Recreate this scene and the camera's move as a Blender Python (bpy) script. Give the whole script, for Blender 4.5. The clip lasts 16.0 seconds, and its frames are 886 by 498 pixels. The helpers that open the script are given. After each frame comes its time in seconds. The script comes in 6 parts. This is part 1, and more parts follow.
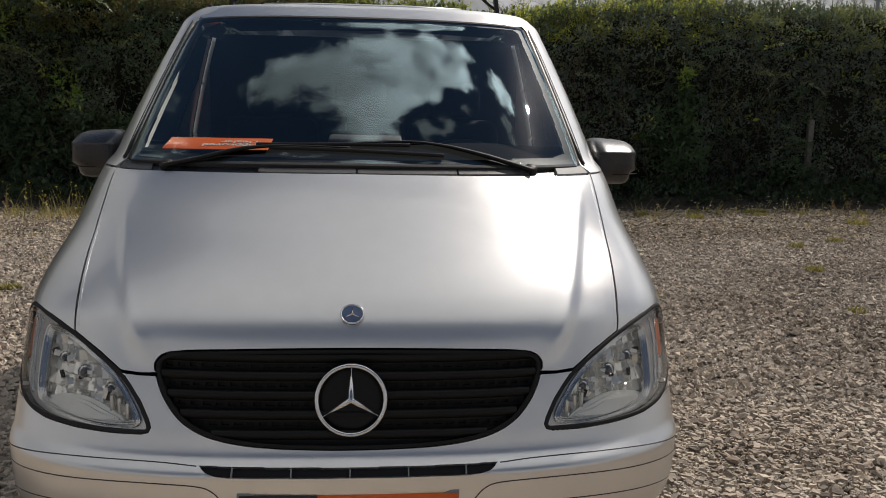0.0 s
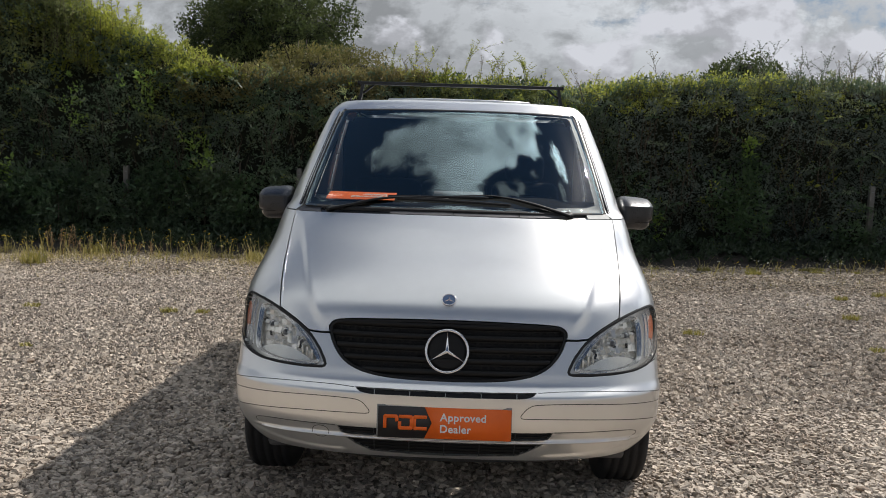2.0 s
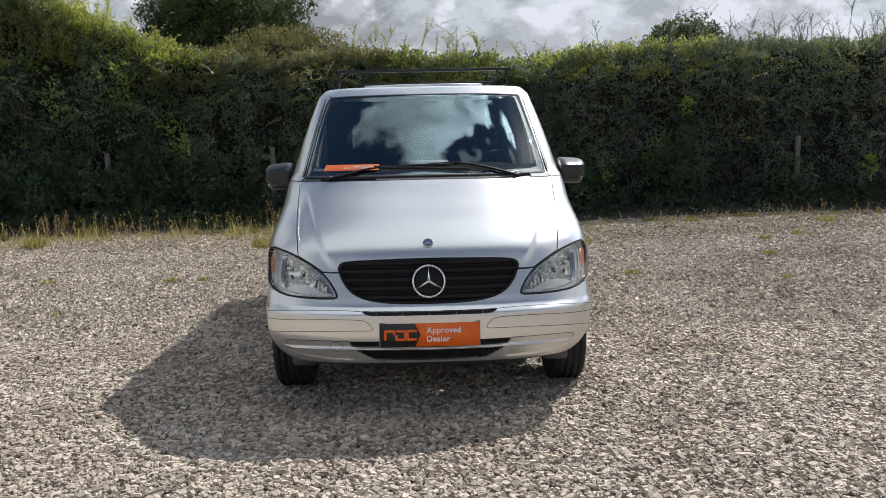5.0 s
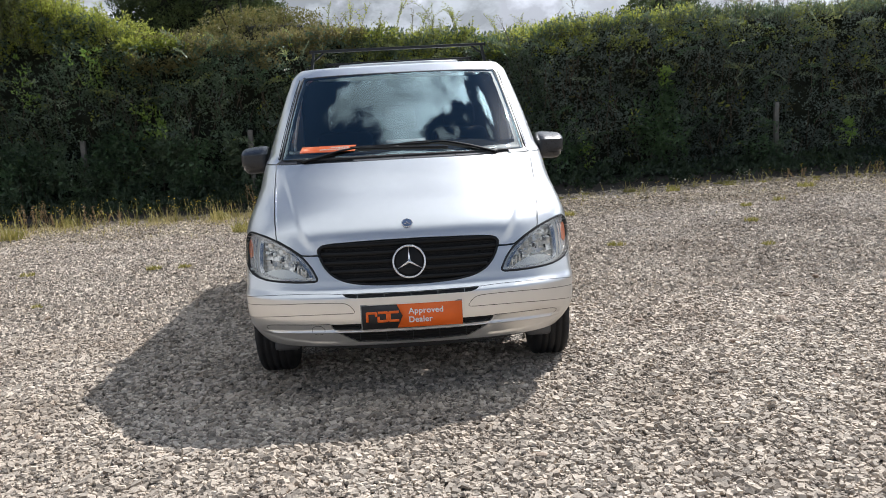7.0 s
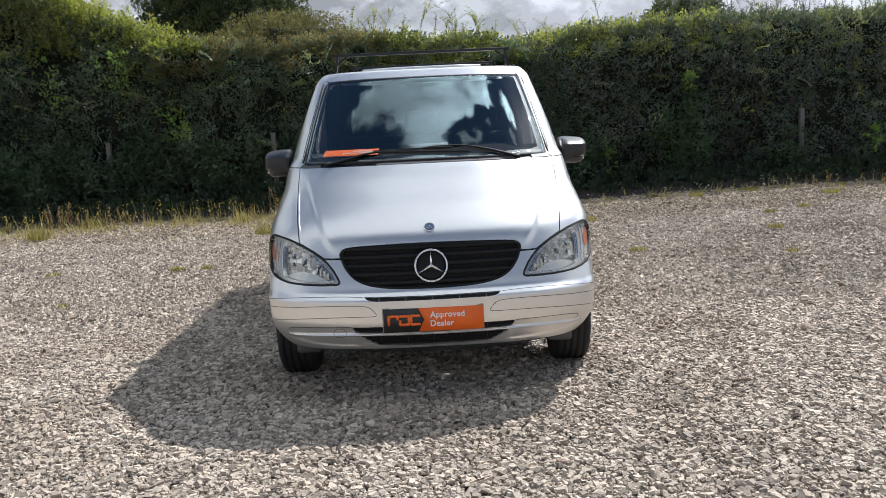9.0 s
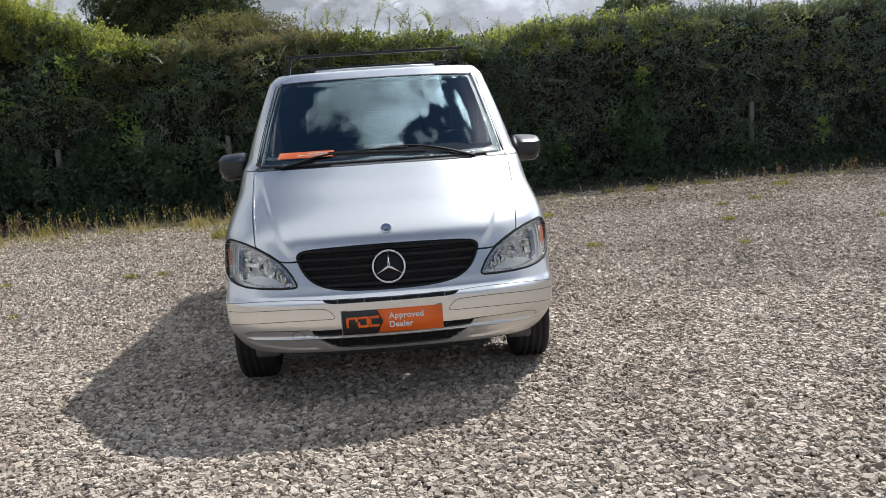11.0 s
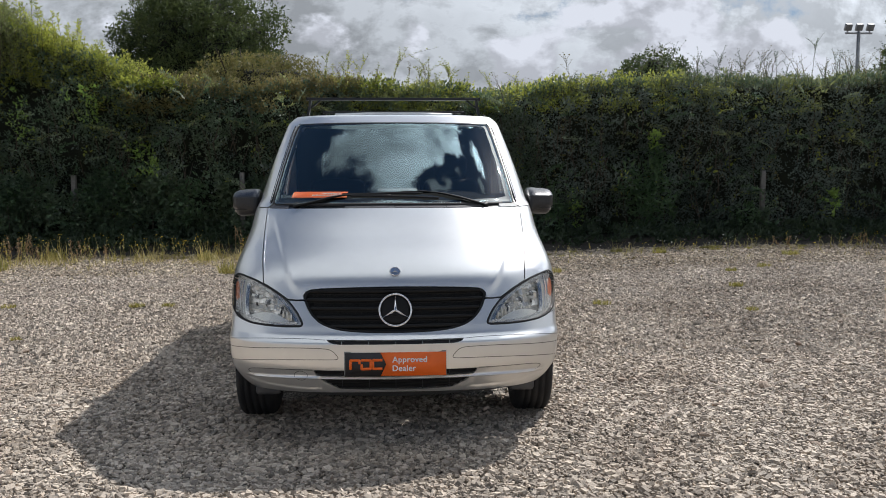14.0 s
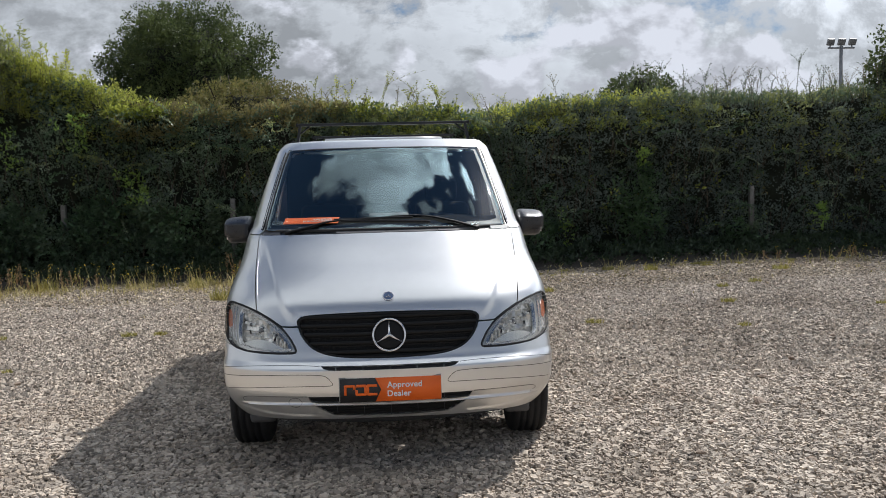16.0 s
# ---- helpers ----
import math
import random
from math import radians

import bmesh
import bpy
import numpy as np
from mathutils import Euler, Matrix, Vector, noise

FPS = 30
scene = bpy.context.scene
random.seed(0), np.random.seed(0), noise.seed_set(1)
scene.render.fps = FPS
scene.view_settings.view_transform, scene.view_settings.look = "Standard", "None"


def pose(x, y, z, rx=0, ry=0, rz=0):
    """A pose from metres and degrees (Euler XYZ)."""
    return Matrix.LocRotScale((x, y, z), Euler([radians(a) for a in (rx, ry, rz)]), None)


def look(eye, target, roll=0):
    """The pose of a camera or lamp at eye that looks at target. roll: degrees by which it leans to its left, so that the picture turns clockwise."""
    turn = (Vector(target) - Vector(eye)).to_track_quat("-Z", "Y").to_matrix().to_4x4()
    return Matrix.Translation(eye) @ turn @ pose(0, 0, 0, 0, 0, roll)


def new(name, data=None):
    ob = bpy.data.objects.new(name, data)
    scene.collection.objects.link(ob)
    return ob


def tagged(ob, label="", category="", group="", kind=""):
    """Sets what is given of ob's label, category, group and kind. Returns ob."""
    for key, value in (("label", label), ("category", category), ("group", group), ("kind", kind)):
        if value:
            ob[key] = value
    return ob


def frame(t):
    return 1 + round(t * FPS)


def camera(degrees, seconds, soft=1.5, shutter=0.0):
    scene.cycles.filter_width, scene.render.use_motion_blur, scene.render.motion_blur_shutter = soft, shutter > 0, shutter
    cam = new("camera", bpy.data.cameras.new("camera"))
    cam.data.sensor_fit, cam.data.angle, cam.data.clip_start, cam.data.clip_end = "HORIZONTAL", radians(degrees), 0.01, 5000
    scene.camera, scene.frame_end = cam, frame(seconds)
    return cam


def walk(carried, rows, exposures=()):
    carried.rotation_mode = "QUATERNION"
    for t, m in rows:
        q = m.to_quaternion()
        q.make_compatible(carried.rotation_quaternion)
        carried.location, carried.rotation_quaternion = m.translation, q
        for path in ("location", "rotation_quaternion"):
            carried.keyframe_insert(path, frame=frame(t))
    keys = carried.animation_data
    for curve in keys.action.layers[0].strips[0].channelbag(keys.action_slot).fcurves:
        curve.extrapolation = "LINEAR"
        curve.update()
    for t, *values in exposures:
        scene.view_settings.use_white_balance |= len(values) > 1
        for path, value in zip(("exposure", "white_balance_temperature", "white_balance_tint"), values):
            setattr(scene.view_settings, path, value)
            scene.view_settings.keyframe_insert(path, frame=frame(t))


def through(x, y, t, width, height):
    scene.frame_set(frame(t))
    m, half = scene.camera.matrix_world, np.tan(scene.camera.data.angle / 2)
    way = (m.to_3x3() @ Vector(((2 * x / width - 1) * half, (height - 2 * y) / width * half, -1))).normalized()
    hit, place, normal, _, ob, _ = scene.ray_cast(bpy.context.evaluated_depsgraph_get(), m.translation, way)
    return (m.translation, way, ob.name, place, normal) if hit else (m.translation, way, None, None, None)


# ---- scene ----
cam = camera(55.7, 16.0, soft=0.9)
PATH = [
    (0, (0.058, -2.035, 1.457), (0.219, -0.069, 1.129), 1.2),
    (0.5, (0.099, -2.478, 1.449), (0.319, -0.513, 1.149), 1.8),
    (1, (0.053, -2.835, 1.451), (0.274, -0.863, 1.205), 1.6),
    (1.5, (-0.026, -3.149, 1.468), (-0.025, -1.163, 1.231), 1.9),
    (2, (0.045, -3.398, 1.472), (0.001, -1.407, 1.284), 1.8),
    (2.5, (0.082, -3.673, 1.478), (0.08, -1.681, 1.293), 1.8),
    (3, (-0.033, -3.999, 1.468), (0.007, -2.016, 1.21), 0.9),
    (3.2, (-0.032, -4.106, 1.473), (0.018, -2.123, 1.223), 0.3),
    (5.3, (-0.006, -4.525, 1.504), (0.023, -2.543, 1.243), -1.7),
    (5.5, (0.01, -4.523, 1.508), (0.028, -2.541, 1.246), -2.2),
    (6, (0.016, -4.503, 1.504), (0.056, -2.523, 1.219), -2.8),
    (6.5, (0.02, -4.495, 1.506), (0.078, -2.52, 1.193), -3.0),
    (7, (0.014, -4.49, 1.503), (0.09, -2.517, 1.188), -3.0),
    (7.5, (0.014, -4.505, 1.502), (0.099, -2.532, 1.189), -2.2),
    (8, (0.01, -4.504, 1.511), (0.064, -2.529, 1.201), -2.4),
    (10.3, (0.005, -4.485, 1.507), (0.022, -2.508, 1.205), -2.9),
    (10.5, (0.019, -4.497, 1.511), (0.045, -2.521, 1.207), -3.3),
    (11, (0.022, -4.499, 1.513), (0.144, -2.527, 1.201), -3.7),
    (11.5, (0.007, -4.492, 1.505), (0.146, -2.522, 1.19), -2.4),
    (12, (0.005, -4.481, 1.504), (0.146, -2.51, 1.195), 0.6),
    (12.5, (0.007, -4.485, 1.505), (0.153, -2.514, 1.204), 1.3),
    (13, (0.001, -4.488, 1.496), (0.151, -2.508, 1.259), 0.8),
    (13.5, (-0.003, -4.491, 1.497), (0.12, -2.507, 1.281), 0.2),
    (14, (0.004, -4.505, 1.499), (0.117, -2.518, 1.305), -0.2),
    (14.5, (0.014, -4.525, 1.507), (0.129, -2.535, 1.342), -1.3),
    (15, (0.003, -4.521, 1.512), (0.123, -2.531, 1.353), -1.9),
    (15.5, (0.004, -4.519, 1.512), (0.129, -2.528, 1.363), -1.8),
    (16, (0.0, -4.513, 1.515), (0.134, -2.523, 1.37), -1.4),
]
EXPOSURES = [(0.0, -0.72, 6750, 14), (0.5, -0.40, 6750, 14), (1.0, -0.36, 6550, 14), (1.5, -0.30, 6500, 14), (2.0, -0.28, 6400, 12), (3.0, -0.05, 6250, 12), (5.5, 0.02, 6150, 12), (6.0, 0.10, 6100, 12),
             (7.0, 0.22, 6050, 12), (8.0, 0.24, 6050, 12), (10.5, 0.07, 6050, 12), (12.0, 0.07, 6050, 12), (13.0, 0.05, 6100, 12), (14.0, -0.08, 6150, 12), (16.0, -0.08, 6150, 12)]
walk(cam, [(t, look(eye, target, roll)) for t, eye, target, roll in PATH], EXPOSURES)
# ---------------------------------------------------------------- world, sun, exposure
SUN_DIR = Vector((0.64, 0.77, 1.0)).normalized()
SUN_EL, SUN_ROT = math.asin(SUN_DIR.z), math.atan2(SUN_DIR.x, SUN_DIR.y)


def make_world():
    world = bpy.data.worlds.new("sky")
    world.use_nodes = True
    scene.world = world
    nt = world.node_tree
    nd, ln = nt.nodes, nt.links
    nd.clear()
    out = nd.new("ShaderNodeOutputWorld")
    bg = nd.new("ShaderNodeBackground")
    bg.inputs["Strength"].default_value = 0.0585
    sky = nd.new("ShaderNodeTexSky")
    sky.sky_type, sky.sun_disc = "NISHITA", False
    sky.sun_elevation, sky.sun_rotation = SUN_EL, SUN_ROT
    sky.dust_density, sky.air_density, sky.ozone_density = 0.0, 1.0, 2.0
    co = nd.new("ShaderNodeTexCoord")
    sep = nd.new("ShaderNodeSeparateXYZ")
    ln.new(co.outputs["Generated"], sep.inputs[0])

    def m(op, a, b=None, c=None):
        n = nd.new("ShaderNodeMath")
        n.operation = op
        for i, v in enumerate((a, b, c)):
            if v is None:
                continue
            if isinstance(v, (int, float)):
                n.inputs[i].default_value = v
            else:
                ln.new(v, n.inputs[i])
        return n.outputs[0]
    # heaps of cloud over the whole dome, in long rows across the yard; each noise is read twice, the second time a step towards the sun
    def spread(shift):
        n = nd.new("ShaderNodeMapping")
        n.inputs["Location"].default_value = [c + s * shift for c, s in zip(CLOUD[:3], SUN_DIR)]
        n.inputs["Scale"].default_value = (1.0, 2.0, 1.6)
        ln.new(co.outputs["Generated"], n.inputs["Vector"])
        return n.outputs[0]

    def noise_tex(at, scale, detail, rough, dist=0.0):
        n = nd.new("ShaderNodeTexNoise")
        n.inputs["Scale"].default_value, n.inputs["Detail"].default_value = scale, detail
        n.inputs["Roughness"].default_value, n.inputs["Distortion"].default_value = rough, dist
        ln.new(at, n.inputs["Vector"])
        return n.outputs["Fac"]

    def heaps(at):
        return m("ADD", m("MULTIPLY", noise_tex(at, 3.1, 3.0, 0.5, 0.3), 0.50), m("MULTIPLY", noise_tex(at, 9.0, 9.0, 0.66, 0.2), 0.50))

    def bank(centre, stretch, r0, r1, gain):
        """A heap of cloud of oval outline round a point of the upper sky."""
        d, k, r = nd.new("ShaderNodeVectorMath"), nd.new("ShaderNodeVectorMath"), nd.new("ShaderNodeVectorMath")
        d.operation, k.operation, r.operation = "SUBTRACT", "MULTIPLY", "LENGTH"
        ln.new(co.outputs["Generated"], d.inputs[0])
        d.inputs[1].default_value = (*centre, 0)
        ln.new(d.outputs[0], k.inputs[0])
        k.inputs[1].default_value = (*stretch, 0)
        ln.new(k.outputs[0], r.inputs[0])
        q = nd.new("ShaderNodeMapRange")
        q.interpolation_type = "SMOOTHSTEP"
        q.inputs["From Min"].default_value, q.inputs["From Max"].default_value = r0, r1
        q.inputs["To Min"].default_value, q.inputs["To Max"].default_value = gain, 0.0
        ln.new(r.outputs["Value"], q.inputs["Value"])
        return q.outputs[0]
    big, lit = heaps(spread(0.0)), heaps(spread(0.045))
    # the heap mirrored in the windscreen with its trail, and unseen banks added to light the van
    banks = bank(MIRROR_AND_FILL_BANKS[0][0], *MIRROR_AND_FILL_BANKS[0][1:])
    for one in MIRROR_AND_FILL_BANKS[1:]:
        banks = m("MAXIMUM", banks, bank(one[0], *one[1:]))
    # closed towards the horizon, clear higher up
    low = m("POWER", m("SUBTRACT", 1.0, m("MAXIMUM", sep.outputs[2], 0.0)), 1.5)
    high = nd.new("ShaderNodeMapRange")
    high.interpolation_type = "SMOOTHSTEP"
    high.inputs["From Min"].default_value, high.inputs["From Max"].default_value = 0.30, 0.68
    high.inputs["To Min"].default_value, high.inputs["To Max"].default_value = 0.0, -0.20
    ln.new(sep.outputs[2], high.inputs["Value"])
    plain = m("ADD", m("ADD", big, high.outputs[0]), m("MULTIPLY", low, 0.23))
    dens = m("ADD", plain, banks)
    cov = nd.new("ShaderNodeMapRange")
    cov.interpolation_type = "SMOOTHSTEP"
    cov.inputs["From Min"].default_value, cov.inputs["From Max"].default_value = CLOUD[3], CLOUD[4]
    ln.new(dens, cov.inputs["Value"])
    # bright rims where a heap thins out or turns to the sun, grey where it is thick
    dot = nd.new("ShaderNodeVectorMath")
    dot.operation = "DOT_PRODUCT"
    ln.new(co.outputs["Generated"], dot.inputs[0])
    dot.inputs[1].default_value = SUN_DIR
    glow = m("POWER", m("MAXIMUM", dot.outputs["Value"], 0.0), 10.0)
    thick = nd.new("ShaderNodeMapRange")
    thick.inputs["From Min"].default_value, thick.inputs["From Max"].default_value = CLOUD[3], CLOUD[3] + 0.20
    thick.inputs["To Min"].default_value, thick.inputs["To Max"].default_value = 7.1, 5.6
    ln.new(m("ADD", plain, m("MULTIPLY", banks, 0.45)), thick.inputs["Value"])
    edge = m("ADD", 1.0, m("MULTIPLY", m("SUBTRACT", big, lit), 6.0))
    edge = m("MINIMUM", m("MAXIMUM", edge, 0.80), 1.4)
    front = m("MAXIMUM", m("MULTIPLY", dot.outputs["Value"], -1.0), 0.0)   # clouds lit full in the face, away from the sun
    bright = m("ADD", 1.38, m("MULTIPLY", m("MAXIMUM", sep.outputs[2], 0.0), 0.75))   # cloud made brighter overhead, added to lift the bonnet
    lum = m("MULTIPLY", m("MULTIPLY", m("MULTIPLY", thick.outputs[0], bright), edge), m("ADD", m("ADD", 0.85, m("MULTIPLY", front, 0.10)), m("MULTIPLY", glow, 4.8)))
    tint = nd.new("ShaderNodeMix")
    tint.data_type = "RGBA"
    tint.blend_type = "MULTIPLY"
    tint.inputs[0].default_value = 1.0
    tint.inputs[6].default_value = (0.95, 1.0, 1.03, 1)
    grey = nd.new("ShaderNodeCombineXYZ")
    for i in range(3):
        ln.new(lum, grey.inputs[i])
    ln.new(grey.outputs[0], tint.inputs[7])
    mix = nd.new("ShaderNodeMix")
    mix.data_type = "RGBA"
    ln.new(cov.outputs[0], mix.inputs[0])
    ln.new(sky.outputs[0], mix.inputs[6])
    ln.new(tint.outputs[2], mix.inputs[7])
    # white puffs with crisp heads low over the horizon, before the grey
    def puffs(at):
        return m("ADD", m("MULTIPLY", noise_tex(at, 4.2, 2.0, 0.5, 0.2), 0.55), m("MULTIPLY", noise_tex(at, 12.0, 8.0, 0.55, 0.1), 0.45))
    head, sunny = puffs(spread(0.0)), puffs(spread(0.035))
    fall = nd.new("ShaderNodeMapRange")
    fall.interpolation_type = "SMOOTHSTEP"
    fall.inputs["From Min"].default_value, fall.inputs["From Max"].default_value = 0.10, 0.30
    fall.inputs["To Min"].default_value, fall.inputs["To Max"].default_value = 0.045, -0.10
    ln.new(sep.outputs[2], fall.inputs["Value"])
    full = m("ADD", head, fall.outputs[0])
    cover = nd.new("ShaderNodeMapRange")
    cover.interpolation_type = "SMOOTHSTEP"
    cover.inputs["From Min"].default_value, cover.inputs["From Max"].default_value = 0.505, 0.555
    ln.new(full, cover.inputs["Value"])
    rim = m("MINIMUM", m("MAXIMUM", m("ADD", 1.0, m("MULTIPLY", m("SUBTRACT", head, sunny), 7.0)), 0.78), 1.22)
    white = nd.new("ShaderNodeCombineXYZ")
    for i, tone in enumerate((11.0, 11.3, 11.9)):
        ln.new(m("MULTIPLY", rim, tone), white.inputs[i])
    top = nd.new("ShaderNodeMix")
    top.data_type = "RGBA"
    ln.new(cover.outputs[0], top.inputs[0])
    ln.new(mix.outputs[2], top.inputs[6])
    ln.new(white.outputs[0], top.inputs[7])
    ln.new(top.outputs[2], bg.inputs["Color"])
    ln.new(bg.outputs[0], out.inputs[0])


# last three: unseen clouds added to brighten bonnet, roof and left pillar
MIRROR_AND_FILL_BANKS = [((-0.11, 0.481), (0.88, 3.2), 0.06, 0.29, 0.30), ((0.18, 0.515), (0.60, 4.4), 0.08, 0.26, 0.28), ((-0.04, 0.435), (1.0, 1.9), 0.05, 0.19, 0.28), ((0.07, 0.480), (1.5, 3.5), 0.06, 0.22, 0.29),
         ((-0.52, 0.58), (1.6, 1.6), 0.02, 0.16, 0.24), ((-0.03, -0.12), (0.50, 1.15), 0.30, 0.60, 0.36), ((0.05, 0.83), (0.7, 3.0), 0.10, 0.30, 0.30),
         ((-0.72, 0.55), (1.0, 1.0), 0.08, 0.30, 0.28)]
CLOUD = (3.1, 1.7, 0.4, 0.525, 0.620)   # offset of the clouds, density at which they begin and are full
make_world()
sun_data = bpy.data.lights.new("sun", "SUN")
sun_data.energy, sun_data.angle, sun_data.color = 5.0, radians(0.6), (1.0, 0.95, 0.87)
sun = new("sun", sun_data)
sun.matrix_world = look((8, 10, 13), Vector((8, 10, 13)) - SUN_DIR)

# ---------------------------------------------------------------- materials


def material(name, base, rough=0.5, metal=0.0, vary=0.0, scale=8.0, bump=0.0, bump_scale=40.0, coat=0.0, emit=None, spec=0.5,
             island=0.0, second=None, space="Object"):
    """Principled material with a two-scale colour variation, an optional second colour and a fine bump."""
    mt = bpy.data.materials.new(name)
    mt.use_nodes = True
    nt = mt.node_tree
    nd, ln = nt.nodes, nt.links
    bs = nd["Principled BSDF"]
    bs.inputs["Roughness"].default_value, bs.inputs["Metallic"].default_value = rough, metal
    bs.inputs["Coat Weight"].default_value, bs.inputs["Coat Roughness"].default_value = coat, 0.04
    bs.inputs["Specular IOR Level"].default_value = spec
    col = (*base, 1)
    bs.inputs["Base Color"].default_value = col
    co = nd.new("ShaderNodeTexCoord")
    if vary or second:
        n1, n2 = nd.new("ShaderNodeTexNoise"), nd.new("ShaderNodeTexNoise")
        for n, s, d in ((n1, scale, 4.0), (n2, scale * 9.7, 3.0)):
            n.inputs["Scale"].default_value, n.inputs["Detail"].default_value = s, d
            ln.new(co.outputs[space], n.inputs["Vector"])
        add = nd.new("ShaderNodeMath")
        add.operation = "MULTIPLY_ADD"
        ln.new(n1.outputs["Fac"], add.inputs[0])
        add.inputs[1].default_value = 0.65
        half = nd.new("ShaderNodeMath")
        half.operation = "MULTIPLY"
        ln.new(n2.outputs["Fac"], half.inputs[0])
        half.inputs[1].default_value = 0.35
        ln.new(half.outputs[0], add.inputs[2])
        rng = nd.new("ShaderNodeMapRange")
        rng.inputs["From Min"].default_value, rng.inputs["From Max"].default_value = 0.33, 0.67
        ln.new(add.outputs[0], rng.inputs["Value"])
        mx = nd.new("ShaderNodeMix")
        mx.data_type = "RGBA"
        ln.new(rng.outputs[0], mx.inputs[0])
        other = second or tuple(c * (1 - vary) for c in base)
        mx.inputs[6].default_value, mx.inputs[7].default_value = col, (*other, 1)
        src = mx.outputs[2]
        if island:
            geo = nd.new("ShaderNodeNewGeometry")
            hsv = nd.new("ShaderNodeHueSaturation")
            r2 = nd.new("ShaderNodeMapRange")
            r2.inputs["To Min"].default_value, r2.inputs["To Max"].default_value = 1 - island, 1 + island
            ln.new(geo.outputs["Random Per Island"], r2.inputs["Value"])
            ln.new(r2.outputs[0], hsv.inputs["Value"])
            ln.new(src, hsv.inputs["Color"])
            src = hsv.outputs[0]
        ln.new(src, bs.inputs["Base Color"])
        r3 = nd.new("ShaderNodeMapRange")
        r3.inputs["To Min"].default_value, r3.inputs["To Max"].default_value = rough * 0.9, min(1.0, rough * 1.12)
        ln.new(n2.outputs["Fac"], r3.inputs["Value"])
        ln.new(r3.outputs[0], bs.inputs["Roughness"])
    if bump:
        nb = nd.new("ShaderNodeTexNoise")
        nb.inputs["Scale"].default_value, nb.inputs["Detail"].default_value = bump_scale, 5.0
        ln.new(co.outputs[space], nb.inputs["Vector"])
        bp = nd.new("ShaderNodeBump")
        bp.inputs["Strength"].default_value, bp.inputs["Distance"].default_value = bump, 0.02
        ln.new(nb.outputs["Fac"], bp.inputs["Height"])
        ln.new(bp.outputs[0], bs.inputs["Normal"])
    if emit:
        bs.inputs["Emission Color"].default_value, bs.inputs["Emission Strength"].default_value = (*base, 1), emit
    return mt


def glass_material(name, tint, ior=1.5, gloss_rough=0.0, haze=0.0, coating=(1, 1, 1), dust=0.0):
    """Thin glass: tinted see-through with Fresnel gloss."""
    mt = bpy.data.materials.new(name)
    mt.use_nodes = True
    nt = mt.node_tree
    nd, ln = nt.nodes, nt.links
    nd.clear()
    out = nd.new("ShaderNodeOutputMaterial")
    tr, gl, mx, fr = (nd.new("ShaderNodeBsdfTransparent"), nd.new("ShaderNodeBsdfGlossy"), nd.new("ShaderNodeMixShader"), nd.new("ShaderNodeFresnel"))
    tr.inputs[0].default_value = (*tint, 1)
    gl.inputs["Roughness"].default_value = gloss_rough
    gl.inputs["Color"].default_value = (*coating, 1)
    fr.inputs["IOR"].default_value = ior
    ln.new(fr.outputs[0], mx.inputs[0])
    ln.new(tr.outputs[0], mx.inputs[1])
    ln.new(gl.outputs[0], mx.inputs[2])
    last = mx.outputs[0]
    if dust:   # a film of dust spreads part of the gloss
        wide, both = nd.new("ShaderNodeBsdfGlossy"), nd.new("ShaderNodeMixShader")
        wide.inputs["Roughness"].default_value = 0.30
        both.inputs[0].default_value = dust
        ln.new(gl.outputs[0], both.inputs[1])
        ln.new(wide.outputs[0], both.inputs[2])
        ln.new(both.outputs[0], mx.inputs[2])
    if haze:   # weathered plastic scatters a little
        df, mh = nd.new("ShaderNodeBsdfDiffuse"), nd.new("ShaderNodeMixShader")
        df.inputs[0].default_value = (0.80, 0.79, 0.76, 1)
        mh.inputs[0].default_value = haze
        ln.new(last, mh.inputs[1])
        ln.new(df.outputs[0], mh.inputs[2])
        last = mh.outputs[0]
    ln.new(last, out.inputs[0])
    return mt


def leaf_material(name, dark, light, through, gloss=0.5):
    """Leaves: island-random colour between two greens, with light coming through."""
    mt = bpy.data.materials.new(name)
    mt.use_nodes = True
    nt = mt.node_tree
    nd, ln = nt.nodes, nt.links
    bs = nd["Principled BSDF"]
    bs.inputs["Roughness"].default_value, bs.inputs["Specular IOR Level"].default_value = gloss, 0.5
    geo = nd.new("ShaderNodeNewGeometry")
    co = nd.new("ShaderNodeTexCoord")
    big = nd.new("ShaderNodeTexNoise")
    big.inputs["Scale"].default_value, big.inputs["Detail"].default_value = 0.9, 4.0
    ln.new(co.outputs["Object"], big.inputs["Vector"])
    a = nd.new("ShaderNodeMath")
    a.operation = "MULTIPLY_ADD"
    ln.new(geo.outputs["Random Per Island"], a.inputs[0])
    a.inputs[1].default_value = 0.55
    b = nd.new("ShaderNodeMapRange")
    b.inputs["From Min"].default_value, b.inputs["From Max"].default_value, b.inputs["To Max"].default_value = 0.38, 0.62, 0.45
    ln.new(big.outputs["Fac"], b.inputs["Value"])
    ln.new(b.outputs[0], a.inputs[2])
    mx = nd.new("ShaderNodeMix")
    mx.data_type = "RGBA"
    ln.new(a.outputs[0], mx.inputs[0])
    mx.inputs[6].default_value, mx.inputs[7].default_value = (*dark, 1), (*light, 1)
    ln.new(mx.outputs[2], bs.inputs["Base Color"])
    tl = nd.new("ShaderNodeBsdfTranslucent")
    ln.new(mx.outputs[2], tl.inputs[0])
    ms = nd.new("ShaderNodeMixShader")
    ms.inputs[0].default_value = through
    ln.new(bs.outputs[0], ms.inputs[1])
    ln.new(tl.outputs[0], ms.inputs[2])
    ln.new(ms.outputs[0], nd["Material Output"].inputs[0])
    return mt


